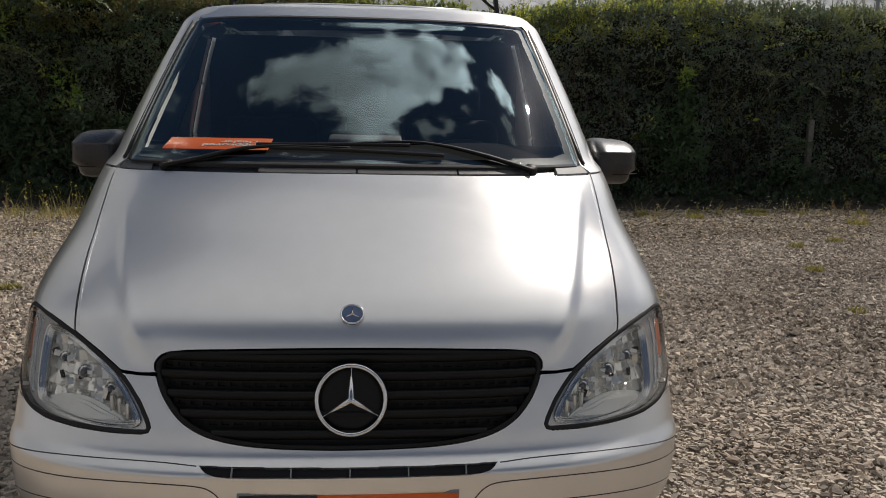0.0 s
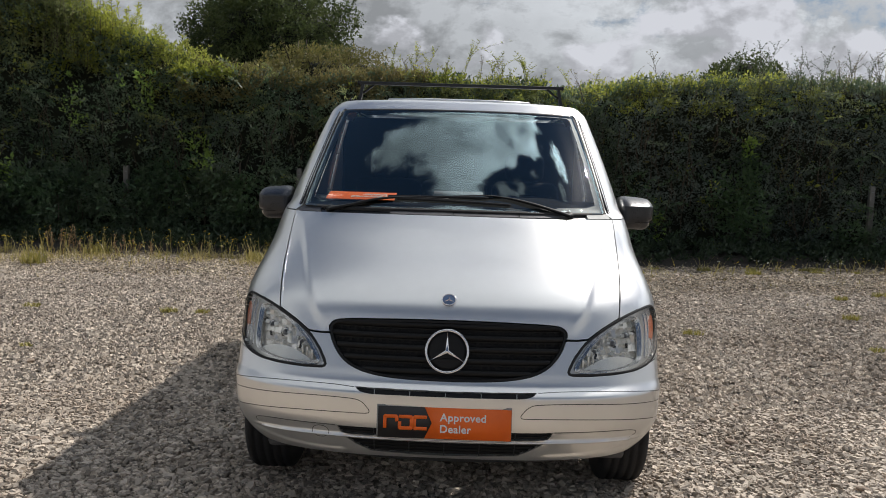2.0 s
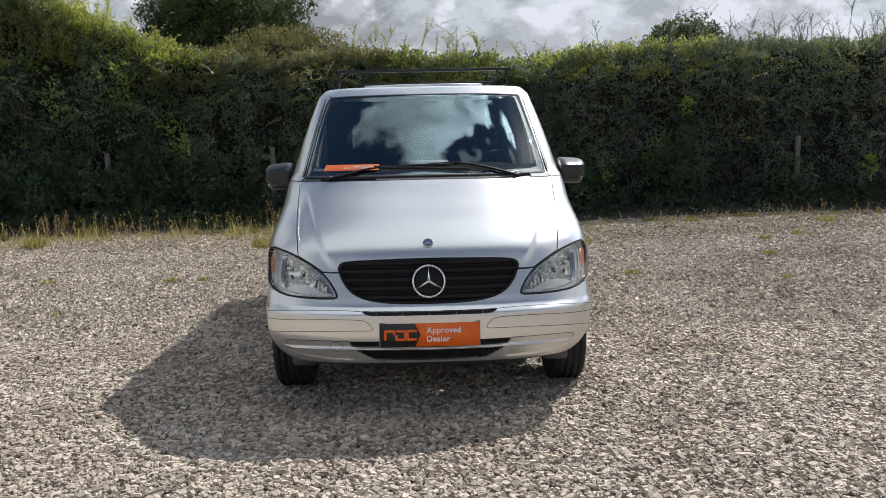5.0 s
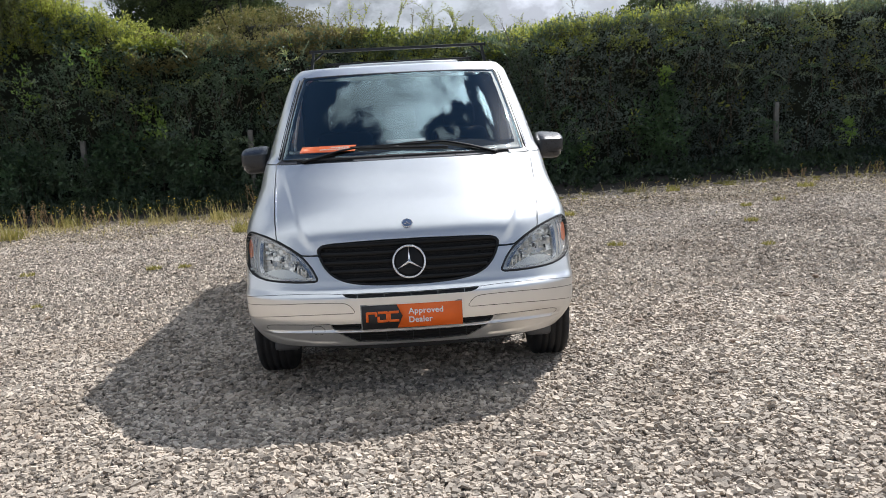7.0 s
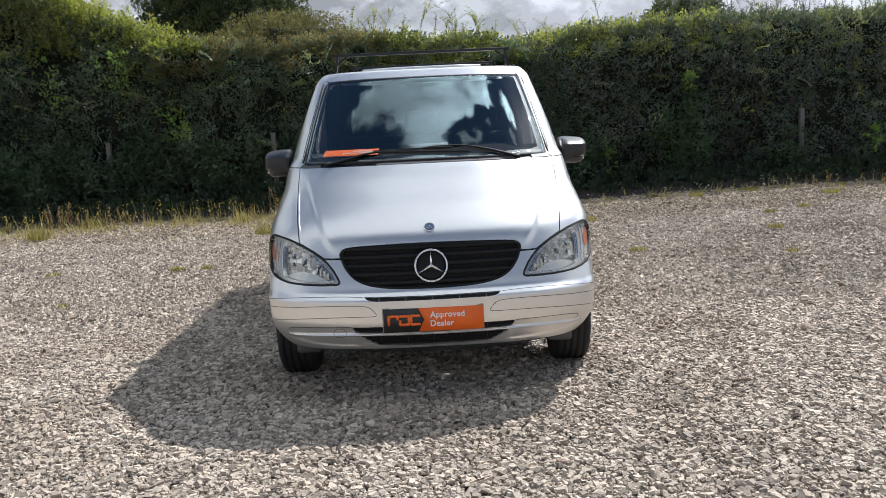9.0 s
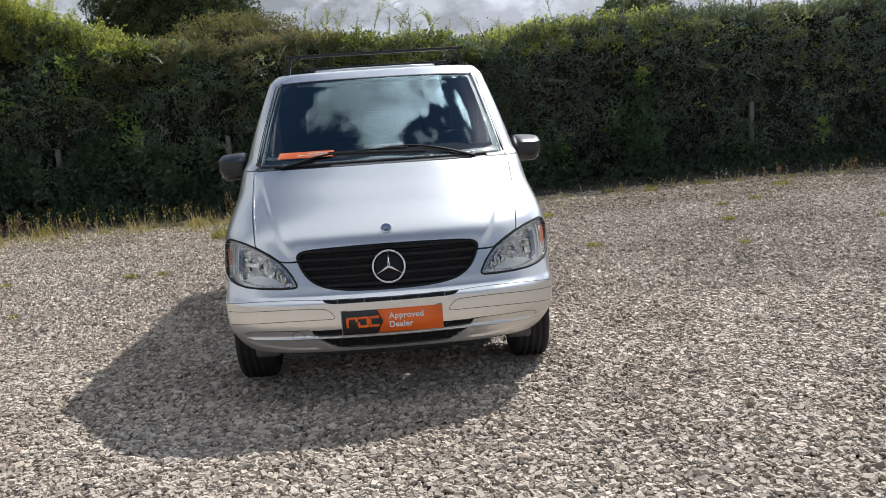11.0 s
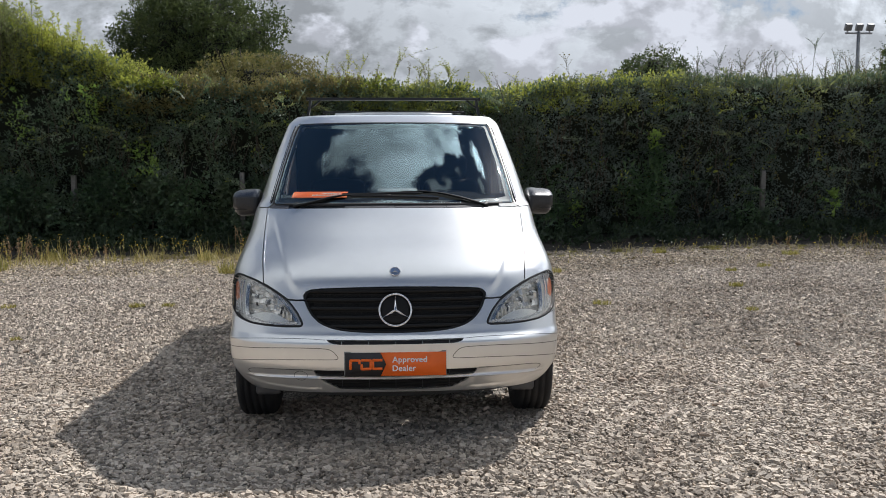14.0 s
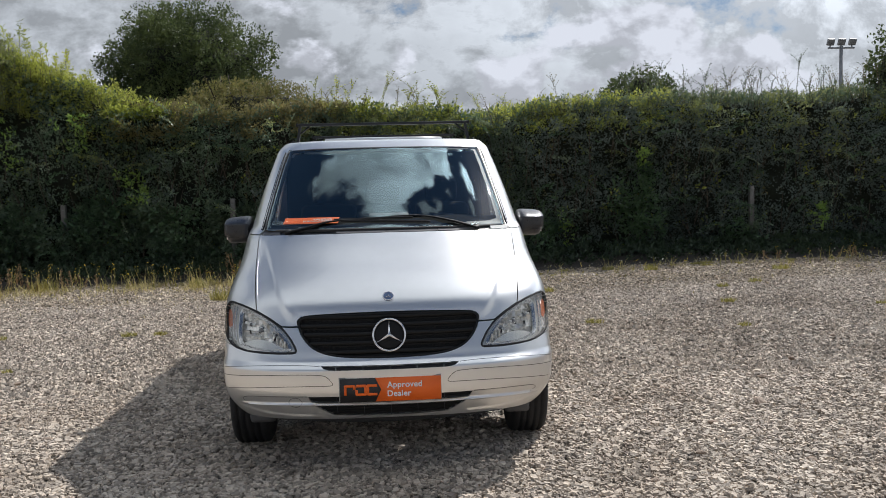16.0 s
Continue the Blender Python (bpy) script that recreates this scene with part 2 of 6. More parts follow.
def gravel_material(name, pale, dull, dark, cell):
    """Chippings as a surface: random-toned cells of stone, gaps painted dark for the shade between them, relief."""
    mt = bpy.data.materials.new(name)
    mt.use_nodes = True
    nt = mt.node_tree
    nd, ln = nt.nodes, nt.links
    bs = nd["Principled BSDF"]
    bs.inputs["Roughness"].default_value = 0.92
    co = nd.new("ShaderNodeTexCoord")
    wob = nd.new("ShaderNodeTexNoise")
    wob.inputs["Scale"].default_value, wob.inputs["Detail"].default_value = 30.0, 3.0
    ln.new(co.outputs["Object"], wob.inputs["Vector"])
    mixv = nd.new("ShaderNodeMix")
    mixv.data_type = "VECTOR"
    mixv.inputs[0].default_value = 0.012
    ln.new(co.outputs["Object"], mixv.inputs[4])
    ln.new(wob.outputs["Color"], mixv.inputs[5])
    edge, cells, patch = nd.new("ShaderNodeTexVoronoi"), nd.new("ShaderNodeTexVoronoi"), nd.new("ShaderNodeTexNoise")
    edge.feature = "DISTANCE_TO_EDGE"
    for v in (edge, cells):
        v.inputs["Scale"].default_value = cell
        ln.new(mixv.outputs[1], v.inputs["Vector"])
    patch.inputs["Scale"].default_value, patch.inputs["Detail"].default_value = 0.8, 5.0
    ln.new(co.outputs["Object"], patch.inputs["Vector"])
    sep = nd.new("ShaderNodeSeparateColor")
    ln.new(cells.outputs["Color"], sep.inputs[0])
    tone = nd.new("ShaderNodeMath")
    tone.operation = "MULTIPLY_ADD"
    ln.new(patch.outputs["Fac"], tone.inputs[0])
    tone.inputs[1].default_value = 0.6
    sub = nd.new("ShaderNodeMath")
    sub.operation = "MULTIPLY_ADD"
    ln.new(sep.outputs[0], sub.inputs[0])
    sub.inputs[1].default_value, sub.inputs[2].default_value = 0.8, -0.25
    ln.new(sub.outputs[0], tone.inputs[2])
    mx = nd.new("ShaderNodeMix")
    mx.data_type = "RGBA"
    mx.inputs[6].default_value, mx.inputs[7].default_value = (*pale, 1), (*dull, 1)
    ln.new(tone.outputs[0], mx.inputs[0])
    gap = nd.new("ShaderNodeMapRange")
    gap.inputs["From Min"].default_value, gap.inputs["From Max"].default_value = 0.03, 0.16
    ln.new(edge.outputs["Distance"], gap.inputs["Value"])
    mg = nd.new("ShaderNodeMix")
    mg.data_type = "RGBA"
    mg.inputs[6].default_value = (*dark, 1)
    ln.new(gap.outputs[0], mg.inputs[0])
    ln.new(mx.outputs[2], mg.inputs[7])
    ln.new(mg.outputs[2], bs.inputs["Base Color"])
    bp = nd.new("ShaderNodeBump")
    bp.inputs["Strength"].default_value, bp.inputs["Distance"].default_value = 1.0, 0.012
    ln.new(gap.outputs[0], bp.inputs["Height"])
    ln.new(bp.outputs[0], bs.inputs["Normal"])
    return mt


M = {
    "paint": material("silver_paint", (0.84, 0.84, 0.83), 0.34, 0.92, vary=0.05, scale=2.0, coat=0.8),
    "black": material("black_plastic", (0.0065, 0.0068, 0.0075), 0.52, spec=0.32, vary=0.3, scale=30, bump=0.08, bump_scale=600),
    "inner": material("dark_void", (0.006, 0.006, 0.006), 0.9, vary=0.3, scale=10),
    "grey": material("grey_plastic", (0.045, 0.047, 0.052), 0.5, vary=0.2, scale=20, bump=0.1, bump_scale=500),
    "rubber": material("rubber", (0.016, 0.016, 0.017), 0.75, vary=0.35, scale=14, bump=0.15, bump_scale=120),
    "chrome": material("chrome", (0.80, 0.80, 0.80), 0.12, 1.0, vary=0.05, scale=20),
    "lamp": material("lamp_bezel", (0.95, 0.94, 0.90), 0.25, 0.65, vary=0.12, scale=25),
    "bowl": material("lamp_reflector", (0.97, 0.95, 0.90), 0.18, 0.65, vary=0.05, scale=20),
    "dome": material("lamp_dome", (0.90, 0.90, 0.87), 0.30, 0.5, vary=0.15, scale=30),
    "amber": material("amber_plastic", (0.55, 0.15, 0.045), 0.3, vary=0.3, scale=60, bump=0.3, bump_scale=150),
    "clear": glass_material("lamp_glass", (0.99, 0.985, 0.965), ior=1.30, haze=0.03),
    "screen": glass_material("windscreen_glass", (0.84, 0.90, 0.89), 1.85, 0.0, coating=(0.74, 0.96, 1.0), dust=0.008),
    "side": glass_material("side_glass", (0.22, 0.26, 0.26)),
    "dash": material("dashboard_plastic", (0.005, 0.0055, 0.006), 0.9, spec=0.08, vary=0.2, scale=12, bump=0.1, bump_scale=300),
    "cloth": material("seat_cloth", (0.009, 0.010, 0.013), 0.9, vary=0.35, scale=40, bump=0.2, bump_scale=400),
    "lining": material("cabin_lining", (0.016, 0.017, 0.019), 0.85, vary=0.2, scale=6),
    "orange": material("orange_print", (0.92, 0.155, 0.010), 0.5, vary=0.06, scale=6, coat=0.08),
    "sign_dark": material("charcoal_print", (0.022, 0.020, 0.021), 0.5, vary=0.2, scale=9, coat=0.08),
    "sign_white": material("white_print", (0.80, 0.80, 0.78), 0.4, vary=0.04, scale=30),
    "blue": material("blue_enamel", (0.03, 0.08, 0.20), 0.25, vary=0.1, scale=60, coat=0.6),
    "steel": material("wheel_steel", (0.20, 0.20, 0.21), 0.5, 0.6, vary=0.2, scale=20),
    "housing": material("mirror_plastic", (0.013, 0.014, 0.017), 0.28, spec=0.65, vary=0.2, scale=20, bump=0.08, bump_scale=500),
    "pale": material("pale_plastic", (0.30, 0.315, 0.31), 0.6, vary=0.1, scale=20),
    "rack": material("rack_steel", (0.02, 0.022, 0.024), 0.45, 0.2, vary=0.3, scale=30),
    "gravel_bed": gravel_material("gravel_bed", (0.52, 0.465, 0.395), (0.34, 0.295, 0.245), (0.07, 0.06, 0.048), 52.0),
    "stone": material("gravel_stone", (0.525, 0.457, 0.378), 0.85, second=(0.33, 0.272, 0.212), scale=1.1, island=0.52, bump=0.3, bump_scale=90),
    "stone_brown": material("brown_stone", (0.36, 0.28, 0.21), 0.85, second=(0.25, 0.19, 0.145), scale=30, bump=0.3, bump_scale=90),
    "stone_far": material("dusty_stone", (0.45, 0.385, 0.295), 0.9, second=(0.285, 0.225, 0.16), scale=1.4, island=0.60, bump=0.2, bump_scale=90),
    "strip": material("cowl_plastic", (0.10, 0.10, 0.102), 0.5, vary=0.2, scale=20, bump=0.1, bump_scale=500),
    # soil tone deepened to paint in shade at the hedge foot
    "shaded_earth": material("shaded_earth", (0.035, 0.029, 0.022), 0.95, vary=0.4, scale=5, bump=0.4, bump_scale=30),
    # near-black tone stands for the shade deep among the leaves
    "shade_core": material("shade_core", (0.022, 0.028, 0.014), 0.95, vary=0.6, scale=3, bump=1.0, bump_scale=12),
    "leaf": leaf_material("hedge_leaf", (0.046, 0.080, 0.048), (0.205, 0.275, 0.165), 0.30, 0.40),
    # yellow-green leaf, raised in tone to paint in sunlight on the hedge top
    "leaf_yellow_sunlit": leaf_material("yellow_sunlit_leaf", (0.17, 0.215, 0.035), (0.54, 0.57, 0.12), 0.55, 0.40),
    "leaf_sprig": leaf_material("sprig_leaf", (0.22, 0.38, 0.07), (0.42, 0.56, 0.15), 0.45),
    # leaf tone lowered to paint in the same shade
    "leaf_shaded": leaf_material("shaded_leaf", (0.022, 0.04, 0.02), (0.06, 0.09, 0.04), 0.3),
    "leaf_olive": leaf_material("olive_leaf", (0.15, 0.19, 0.065), (0.36, 0.39, 0.16), 0.45),
    "leaf_mid": leaf_material("broad_leaf", (0.055, 0.10, 0.05), (0.135, 0.22, 0.10), 0.35, 0.45),
    "leaf_gold": leaf_material("golden_leaf", (0.10, 0.105, 0.03), (0.27, 0.245, 0.08), 0.45, 0.45),
    # bluish green, lightened to paint in skylight and haze over the hedge
    "leaf_sky_hazed": leaf_material("sky_hazed_leaf", (0.062, 0.088, 0.072), (0.23, 0.28, 0.23), 0.25, 0.40),
    "leaf_pale": leaf_material("pale_leaf", (0.16, 0.21, 0.12), (0.32, 0.38, 0.24), 0.35, 0.35),
    "leaf_brown": leaf_material("bronze_leaf", (0.14, 0.135, 0.045), (0.31, 0.265, 0.11), 0.45),
    "leaf_tree": leaf_material("tree_leaf", (0.036, 0.062, 0.022), (0.14, 0.175, 0.052), 0.4, 0.6),
    "twig": material("twig_bark", (0.13, 0.105, 0.078), 0.9, vary=0.4, scale=20),
    "bark": material("tree_bark", (0.07, 0.055, 0.042), 0.9, vary=0.5, scale=9, bump=0.6, bump_scale=25),
    "grass": leaf_material("grass_blade", (0.34, 0.30, 0.09), (0.62, 0.51, 0.23), 0.35),
    "tuft": leaf_material("tuft_blade", (0.24, 0.24, 0.05), (0.50, 0.42, 0.14), 0.35),
    "petal": material("white_petal", (0.70, 0.68, 0.60), 0.7, vary=0.15, scale=60),
    "dock": leaf_material("dock_seed", (0.20, 0.12, 0.06), (0.42, 0.30, 0.15), 0.3),
    "flower": material("yellow_petal", (0.75, 0.55, 0.03), 0.7, vary=0.15, scale=60),
    "post": material("weathered_post", (0.22, 0.21, 0.19), 0.9, vary=0.4, scale=14, bump=0.4, bump_scale=60),
    "mast": material("galvanised_steel", (0.30, 0.31, 0.32), 0.5, 0.6, vary=0.2, scale=5),
    "lamp_face": material("floodlight_face", (0.16, 0.17, 0.18), 0.2, vary=0.2, scale=9),
}

# ---------------------------------------------------------------- mesh helpers


def link(name, bm, mat, parent=None, label="", smooth=True):
    me = bpy.data.meshes.new(name)
    for f in bm.faces:
        f.smooth = smooth
    bm.to_mesh(me)
    bm.free()
    me.materials.append(M[mat] if isinstance(mat, str) else mat)
    ob = new(name, me)
    if parent:
        ob.parent = parent
    if label:
        ob["label"] = label
    return ob


def part(name, bm, mat, parent, label="", smooth=True):
    return link(name, bm, mat, parent, label, smooth)


def empty(name, at=(0, 0, 0)):
    ob = new(name)
    ob.location = at
    ob.empty_display_size = 0.2
    return ob


def rounded_box(size, at=(0, 0, 0), r=0.01, rot=None, segs=2, bm=None):
    """A box with bevelled edges, added to bm."""
    b = bmesh.new()
    bmesh.ops.create_cube(b, size=1.0)
    bmesh.ops.scale(b, vec=size, verts=b.verts)
    if r > 0:
        bmesh.ops.bevel(b, geom=b.edges[:], offset=r, segments=segs, profile=0.5, affect="EDGES")
    if rot:
        bmesh.ops.rotate(b, cent=(0, 0, 0), matrix=Euler([radians(v) for v in rot]).to_matrix(), verts=b.verts)
    bmesh.ops.translate(b, vec=at, verts=b.verts)
    return merge(bm, b)


def merge(bm, b):
    if bm is None:
        return b
    me = bpy.data.meshes.new("tmp")
    b.to_mesh(me)
    b.free()
    bm.from_mesh(me)
    bpy.data.meshes.remove(me)
    return bm


def tube(points, radius, sides=8, bm=None, flat=1.0, close=False, axis=None):
    """A tube along points; radius a number or one for each point."""
    bm = bm or bmesh.new()
    pts = [Vector(p) for p in points]
    n = len(pts)
    rings = []
    for i, p in enumerate(pts):
        if close:
            d = pts[(i + 1) % n] - pts[i - 1]
        else:
            d = pts[min(i + 1, n - 1)] - pts[max(i - 1, 0)]
        d.normalize()
        ref = axis or (Vector((0, 0, 1)) if abs(d.z) < 0.9 else Vector((0, 1, 0)))
        s = d.cross(ref).normalized()
        u = s.cross(d).normalized()
        r = radius[i] if isinstance(radius, (list, tuple)) else radius
        rings.append([bm.verts.new(p + s * (r * math.cos(k * math.tau / sides)) + u * (r * flat * math.sin(k * math.tau / sides))) for k in range(sides)])
    for i in range(n if close else n - 1):
        a, b = rings[i], rings[(i + 1) % n]
        for k in range(sides):
            bm.faces.new((a[k], b[k], b[(k + 1) % sides], a[(k + 1) % sides]))
    if not close:
        bm.faces.new(rings[0])
        bm.faces.new(rings[-1][::-1])
    bmesh.ops.recalc_face_normals(bm, faces=bm.faces)
    return bm


def lathe(profile, at=(0, 0, 0), axis="y", steps=40, bm=None):
    """Turn a profile of (radius, along) round an axis."""
    bm = bm or bmesh.new()
    rings = []
    for r, h in profile:
        ring = []
        for k in range(steps):
            c, s = r * math.cos(k * math.tau / steps), r * math.sin(k * math.tau / steps)
            v = {"y": (c, h, s), "x": (h, c, s), "z": (c, s, h)}[axis]
            ring.append(bm.verts.new(Vector(v) + Vector(at)))
        rings.append(ring)
    for a, b in zip(rings, rings[1:]):
        for k in range(steps):
            bm.faces.new((a[k], a[(k + 1) % steps], b[(k + 1) % steps], b[k]))
    bmesh.ops.recalc_face_normals(bm, faces=bm.faces)
    return bm

# ---------------------------------------------------------------- the van's skin
# levels of the skin: height, nose, half width, depth of the rounded corner
LEVELS = [(0.18, 0.16, 0.79, 0.34), (0.22, 0.09, 0.815, 0.35), (0.255, 0.02, 0.845, 0.36), (0.32, -0.03, 0.898, 0.37), (0.40, -0.065, 0.933, 0.365), (0.45, -0.075, 0.938, 0.36),
          (0.555, -0.08, 0.941, 0.36), (0.60, -0.038, 0.937, 0.345), (0.65, -0.02, 0.941, 0.37), (0.84, 0.055, 0.957, 0.46),
          (0.90, 0.085, 0.952, 0.47), (0.94, 0.12, 0.945, 0.485), (1.10, 0.32, 0.914, 0.57), (1.258, 0.53, 0.903, 0.64),
          (1.84, 1.495, 0.765, 0.41), (1.872, 1.57, 0.735, 0.39), (1.90, 1.70, 0.68, 0.40)]


def glass_level(z):
    """The windscreen's even, slightly convex sweep."""
    q = z - 1.29
    return z, 0.588 + 1.57 * q + 0.110 * q * q, 0.896 - 0.160 * q - 0.113 * q * q, 0.68 - 0.455 * q - 0.068 * q * q


LEVELS = sorted(LEVELS + [glass_level(1.285 + 0.0531 * k) for k in range(11)])
CORNER, SIDE_STEP, TAIL = 2.8, 0.03, 4.72


def smooth_table(k):
    """Monotone cubic through column k of LEVELS, as a fine table."""
    z = np.array([r[0] for r in LEVELS])
    v = np.array([r[k] for r in LEVELS])
    h, d = np.diff(z), np.diff(v) / np.diff(z)
    m = np.zeros(len(z))
    m[0], m[-1] = d[0], d[-1]
    for i in range(1, len(z) - 1):
        if d[i - 1] * d[i] > 0:
            w1, w2 = 2 * h[i] + h[i - 1], h[i] + 2 * h[i - 1]
            m[i] = (w1 + w2) / (w1 / d[i - 1] + w2 / d[i])
    q = np.linspace(z[0], z[-1], 3001)
    i = np.clip(np.searchsorted(z, q) - 1, 0, len(h) - 1)
    t = (q - z[i]) / h[i]
    return ((2 * t**3 - 3 * t**2 + 1) * v[i] + (t**3 - 2 * t**2 + t) * h[i] * m[i] + (-2 * t**3 + 3 * t**2) * v[i + 1] + (t**3 - t**2) * h[i] * m[i + 1]).tolist()


TABLES = [smooth_table(k) for k in (1, 2, 3)]
Z_LOW, Z_TOP = LEVELS[0][0], LEVELS[-1][0]


def level(z):
    q = min(max((z - Z_LOW) / (Z_TOP - Z_LOW), 0.0), 1.0) * 3000
    i = min(int(q), 2999)
    f = q - i
    return [t[i] * (1 - f) + t[i + 1] * f for t in TABLES]


def smoothstep(a, b, x):
    t = min(max((x - a) / (b - a), 0.0), 1.0)
    return t * t * (3 - 2 * t)


def skin(a, z):
    """A point of the skin: a in degrees round the nose (90: where the flank begins, then along the flank), z the height."""
    y0, w, d = level(z)
    s = abs(a)
    sign = 1 if a >= 0 else -1
    if s <= 90:
        r = math.sin(radians(s))
        x, y = w * r, y0 + d * (1 - math.sqrt(max(0.0, 1 - r**CORNER)))
        if 0.76 < z < 1.25:   # the raised middle of the bonnet
            crease = 0.545 + (z - 0.835) * 0.49
            wide = 0.016 + 0.10 * max(0.0, 1.0 - z)
            fade = smoothstep(0.78, 0.88, z) * (1 - smoothstep(1.04, 1.24, z))
            y -= fade * (0.006 * math.exp(-(((x - crease) / wide) ** 2)) + 0.010 * (1 - smoothstep(crease - 0.3 * wide, crease + 0.9 * wide, x)))
        if 0.28 < z < 0.43 and 0.38 < x < 0.88:   # scoops beside the lower opening, parted by a fin
            q = (x - 0.44) / 0.41
            hi_z, fin_z, lo_z = 0.416 - 0.016 * max(0, q) ** 2.2, 0.368 - 0.012 * max(0, q) ** 2.2, 0.293 + 0.05 * max(0, q) ** 2.5
            end = smoothstep(0.40, 0.43, x) * (1 - smoothstep(0.80, 0.845, x))
            up_half = smoothstep(fin_z + 0.002, fin_z + 0.010, z) * (1 - smoothstep(hi_z - 0.008, hi_z, z)) * (0.35 + 0.65 * smoothstep(hi_z, fin_z, z))
            low_half = smoothstep(lo_z, lo_z + 0.012, z) * (1 - smoothstep(fin_z - 0.010, fin_z - 0.001, z))
            y += end * (0.012 * up_half + 0.008 * low_half)
    else:
        y = y0 + d + (s - 90) * SIDE_STEP
        over = max(0.0, y - (TAIL - 0.5)) / 0.5
        x = w - 0.06 * over * over
    return Vector((sign * x, y, z))


def skin_normal(a, z):
    e = 0.4
    pa = skin(a + e, z) - skin(a - e, z)
    pz = skin(a, min(z + 0.004, Z_TOP)) - skin(a, max(z - 0.004, Z_LOW))
    n = pa.cross(pz)
    return n.normalized() if n.length > 1e-9 else Vector((0, -1, 0))


def on_front(x, z):
    w = level(z)[1]
    return math.degrees(math.asin(max(-1, min(1, x / w)))), z


def on_side(y, z, sign=1):
    y0, w, d = level(z)
    if y >= y0 + d:
        return sign * (90 + (y - y0 - d) / SIDE_STEP), z
    c = 1 - max(0.0, (y - y0)) / d
    r = max(0.0, 1 - c * c) ** (1 / CORNER)
    return sign * math.degrees(math.asin(min(1, r))), z


def curve(points, n=5, closed=True):
    """A smooth line through points (Catmull-Rom)."""
    out, k = [], len(points)
    for i in range(k if closed else k - 1):
        p = [points[(i + j) % k] if closed else points[min(max(i + j, 0), k - 1)] for j in (-1, 0, 1, 2)]
        for s in range(n):
            t = s / n
            out.append(tuple(0.5 * (2 * p[1][c] + (p[2][c] - p[0][c]) * t + (2 * p[0][c] - 5 * p[1][c] + 4 * p[2][c] - p[3][c]) * t * t
                                    + (3 * p[1][c] - p[0][c] - 3 * p[2][c] + p[3][c]) * t**3) for c in range(len(p[0]))))
    if not closed:
        out.append(tuple(points[-1]))
    return out


def mirror(half):
    """A closed outline from its right half, which runs from the middle line to the middle line."""
    return half + [(-x, z) for x, z in half[::-1] if abs(x) > 1e-6]


def straight(points, step=0.03):
    out = []
    for p, q in zip(points, points[1:] + points[:1]):
        n = max(1, int(math.hypot(q[0] - p[0], q[1] - p[1]) / step))
        out += [(p[0] + (q[0] - p[0]) * i / n, p[1] + (q[1] - p[1]) * i / n) for i in range(n)]
    return out


def inset(poly, gap):
    """Shrink an outline on the skin (a, z) by gap metres."""
    area = sum(p[0] * q[1] - q[0] * p[1] for p, q in zip(poly, poly[1:] + poly[:1]))
    sgn = 1 if area > 0 else -1
    out, k = [], len(poly)
    for i, (a, z) in enumerate(poly):
        ma = max((skin(a + 0.3, z) - skin(a - 0.3, z)).length / 0.6, 1e-4)
        mz = max((skin(a, z + 0.003) - skin(a, z - 0.003)).length / 0.006, 1e-4)
        p, q = poly[i - 1], poly[(i + 1) % k]
        du, dv = (q[0] - p[0]) * ma, (q[1] - p[1]) * mz
        n = math.hypot(du, dv) or 1
        out.append((a - sgn * dv / n * gap / ma, z + sgn * du / n * gap / mz))
    return out


def inside(poly, x, y):
    hit = False
    j = len(poly) - 1
    for i in range(len(poly)):
        (xi, yi), (xj, yj) = poly[i], poly[j]
        if (yi > y) != (yj > y) and x < (xj - xi) * (y - yi) / (yj - yi) + xi:
            hit = not hit
        j = i
    return hit


def clip_cell(poly, x0, x1, y0, y1):
    for axis, lim, keep in ((0, x0, 1), (0, x1, -1), (1, y0, 1), (1, y1, -1)):
        out = []
        for i, q in enumerate(poly):
            p = poly[i - 1]
            ip, iq = (p[axis] - lim) * keep >= 0, (q[axis] - lim) * keep >= 0
            if ip != iq:
                t = (lim - p[axis]) / (q[axis] - p[axis])
                out.append((p[0] + (q[0] - p[0]) * t, p[1] + (q[1] - p[1]) * t))
            if iq:
                out.append(q)
        poly = out
        if len(poly) < 3:
            return []
    return poly


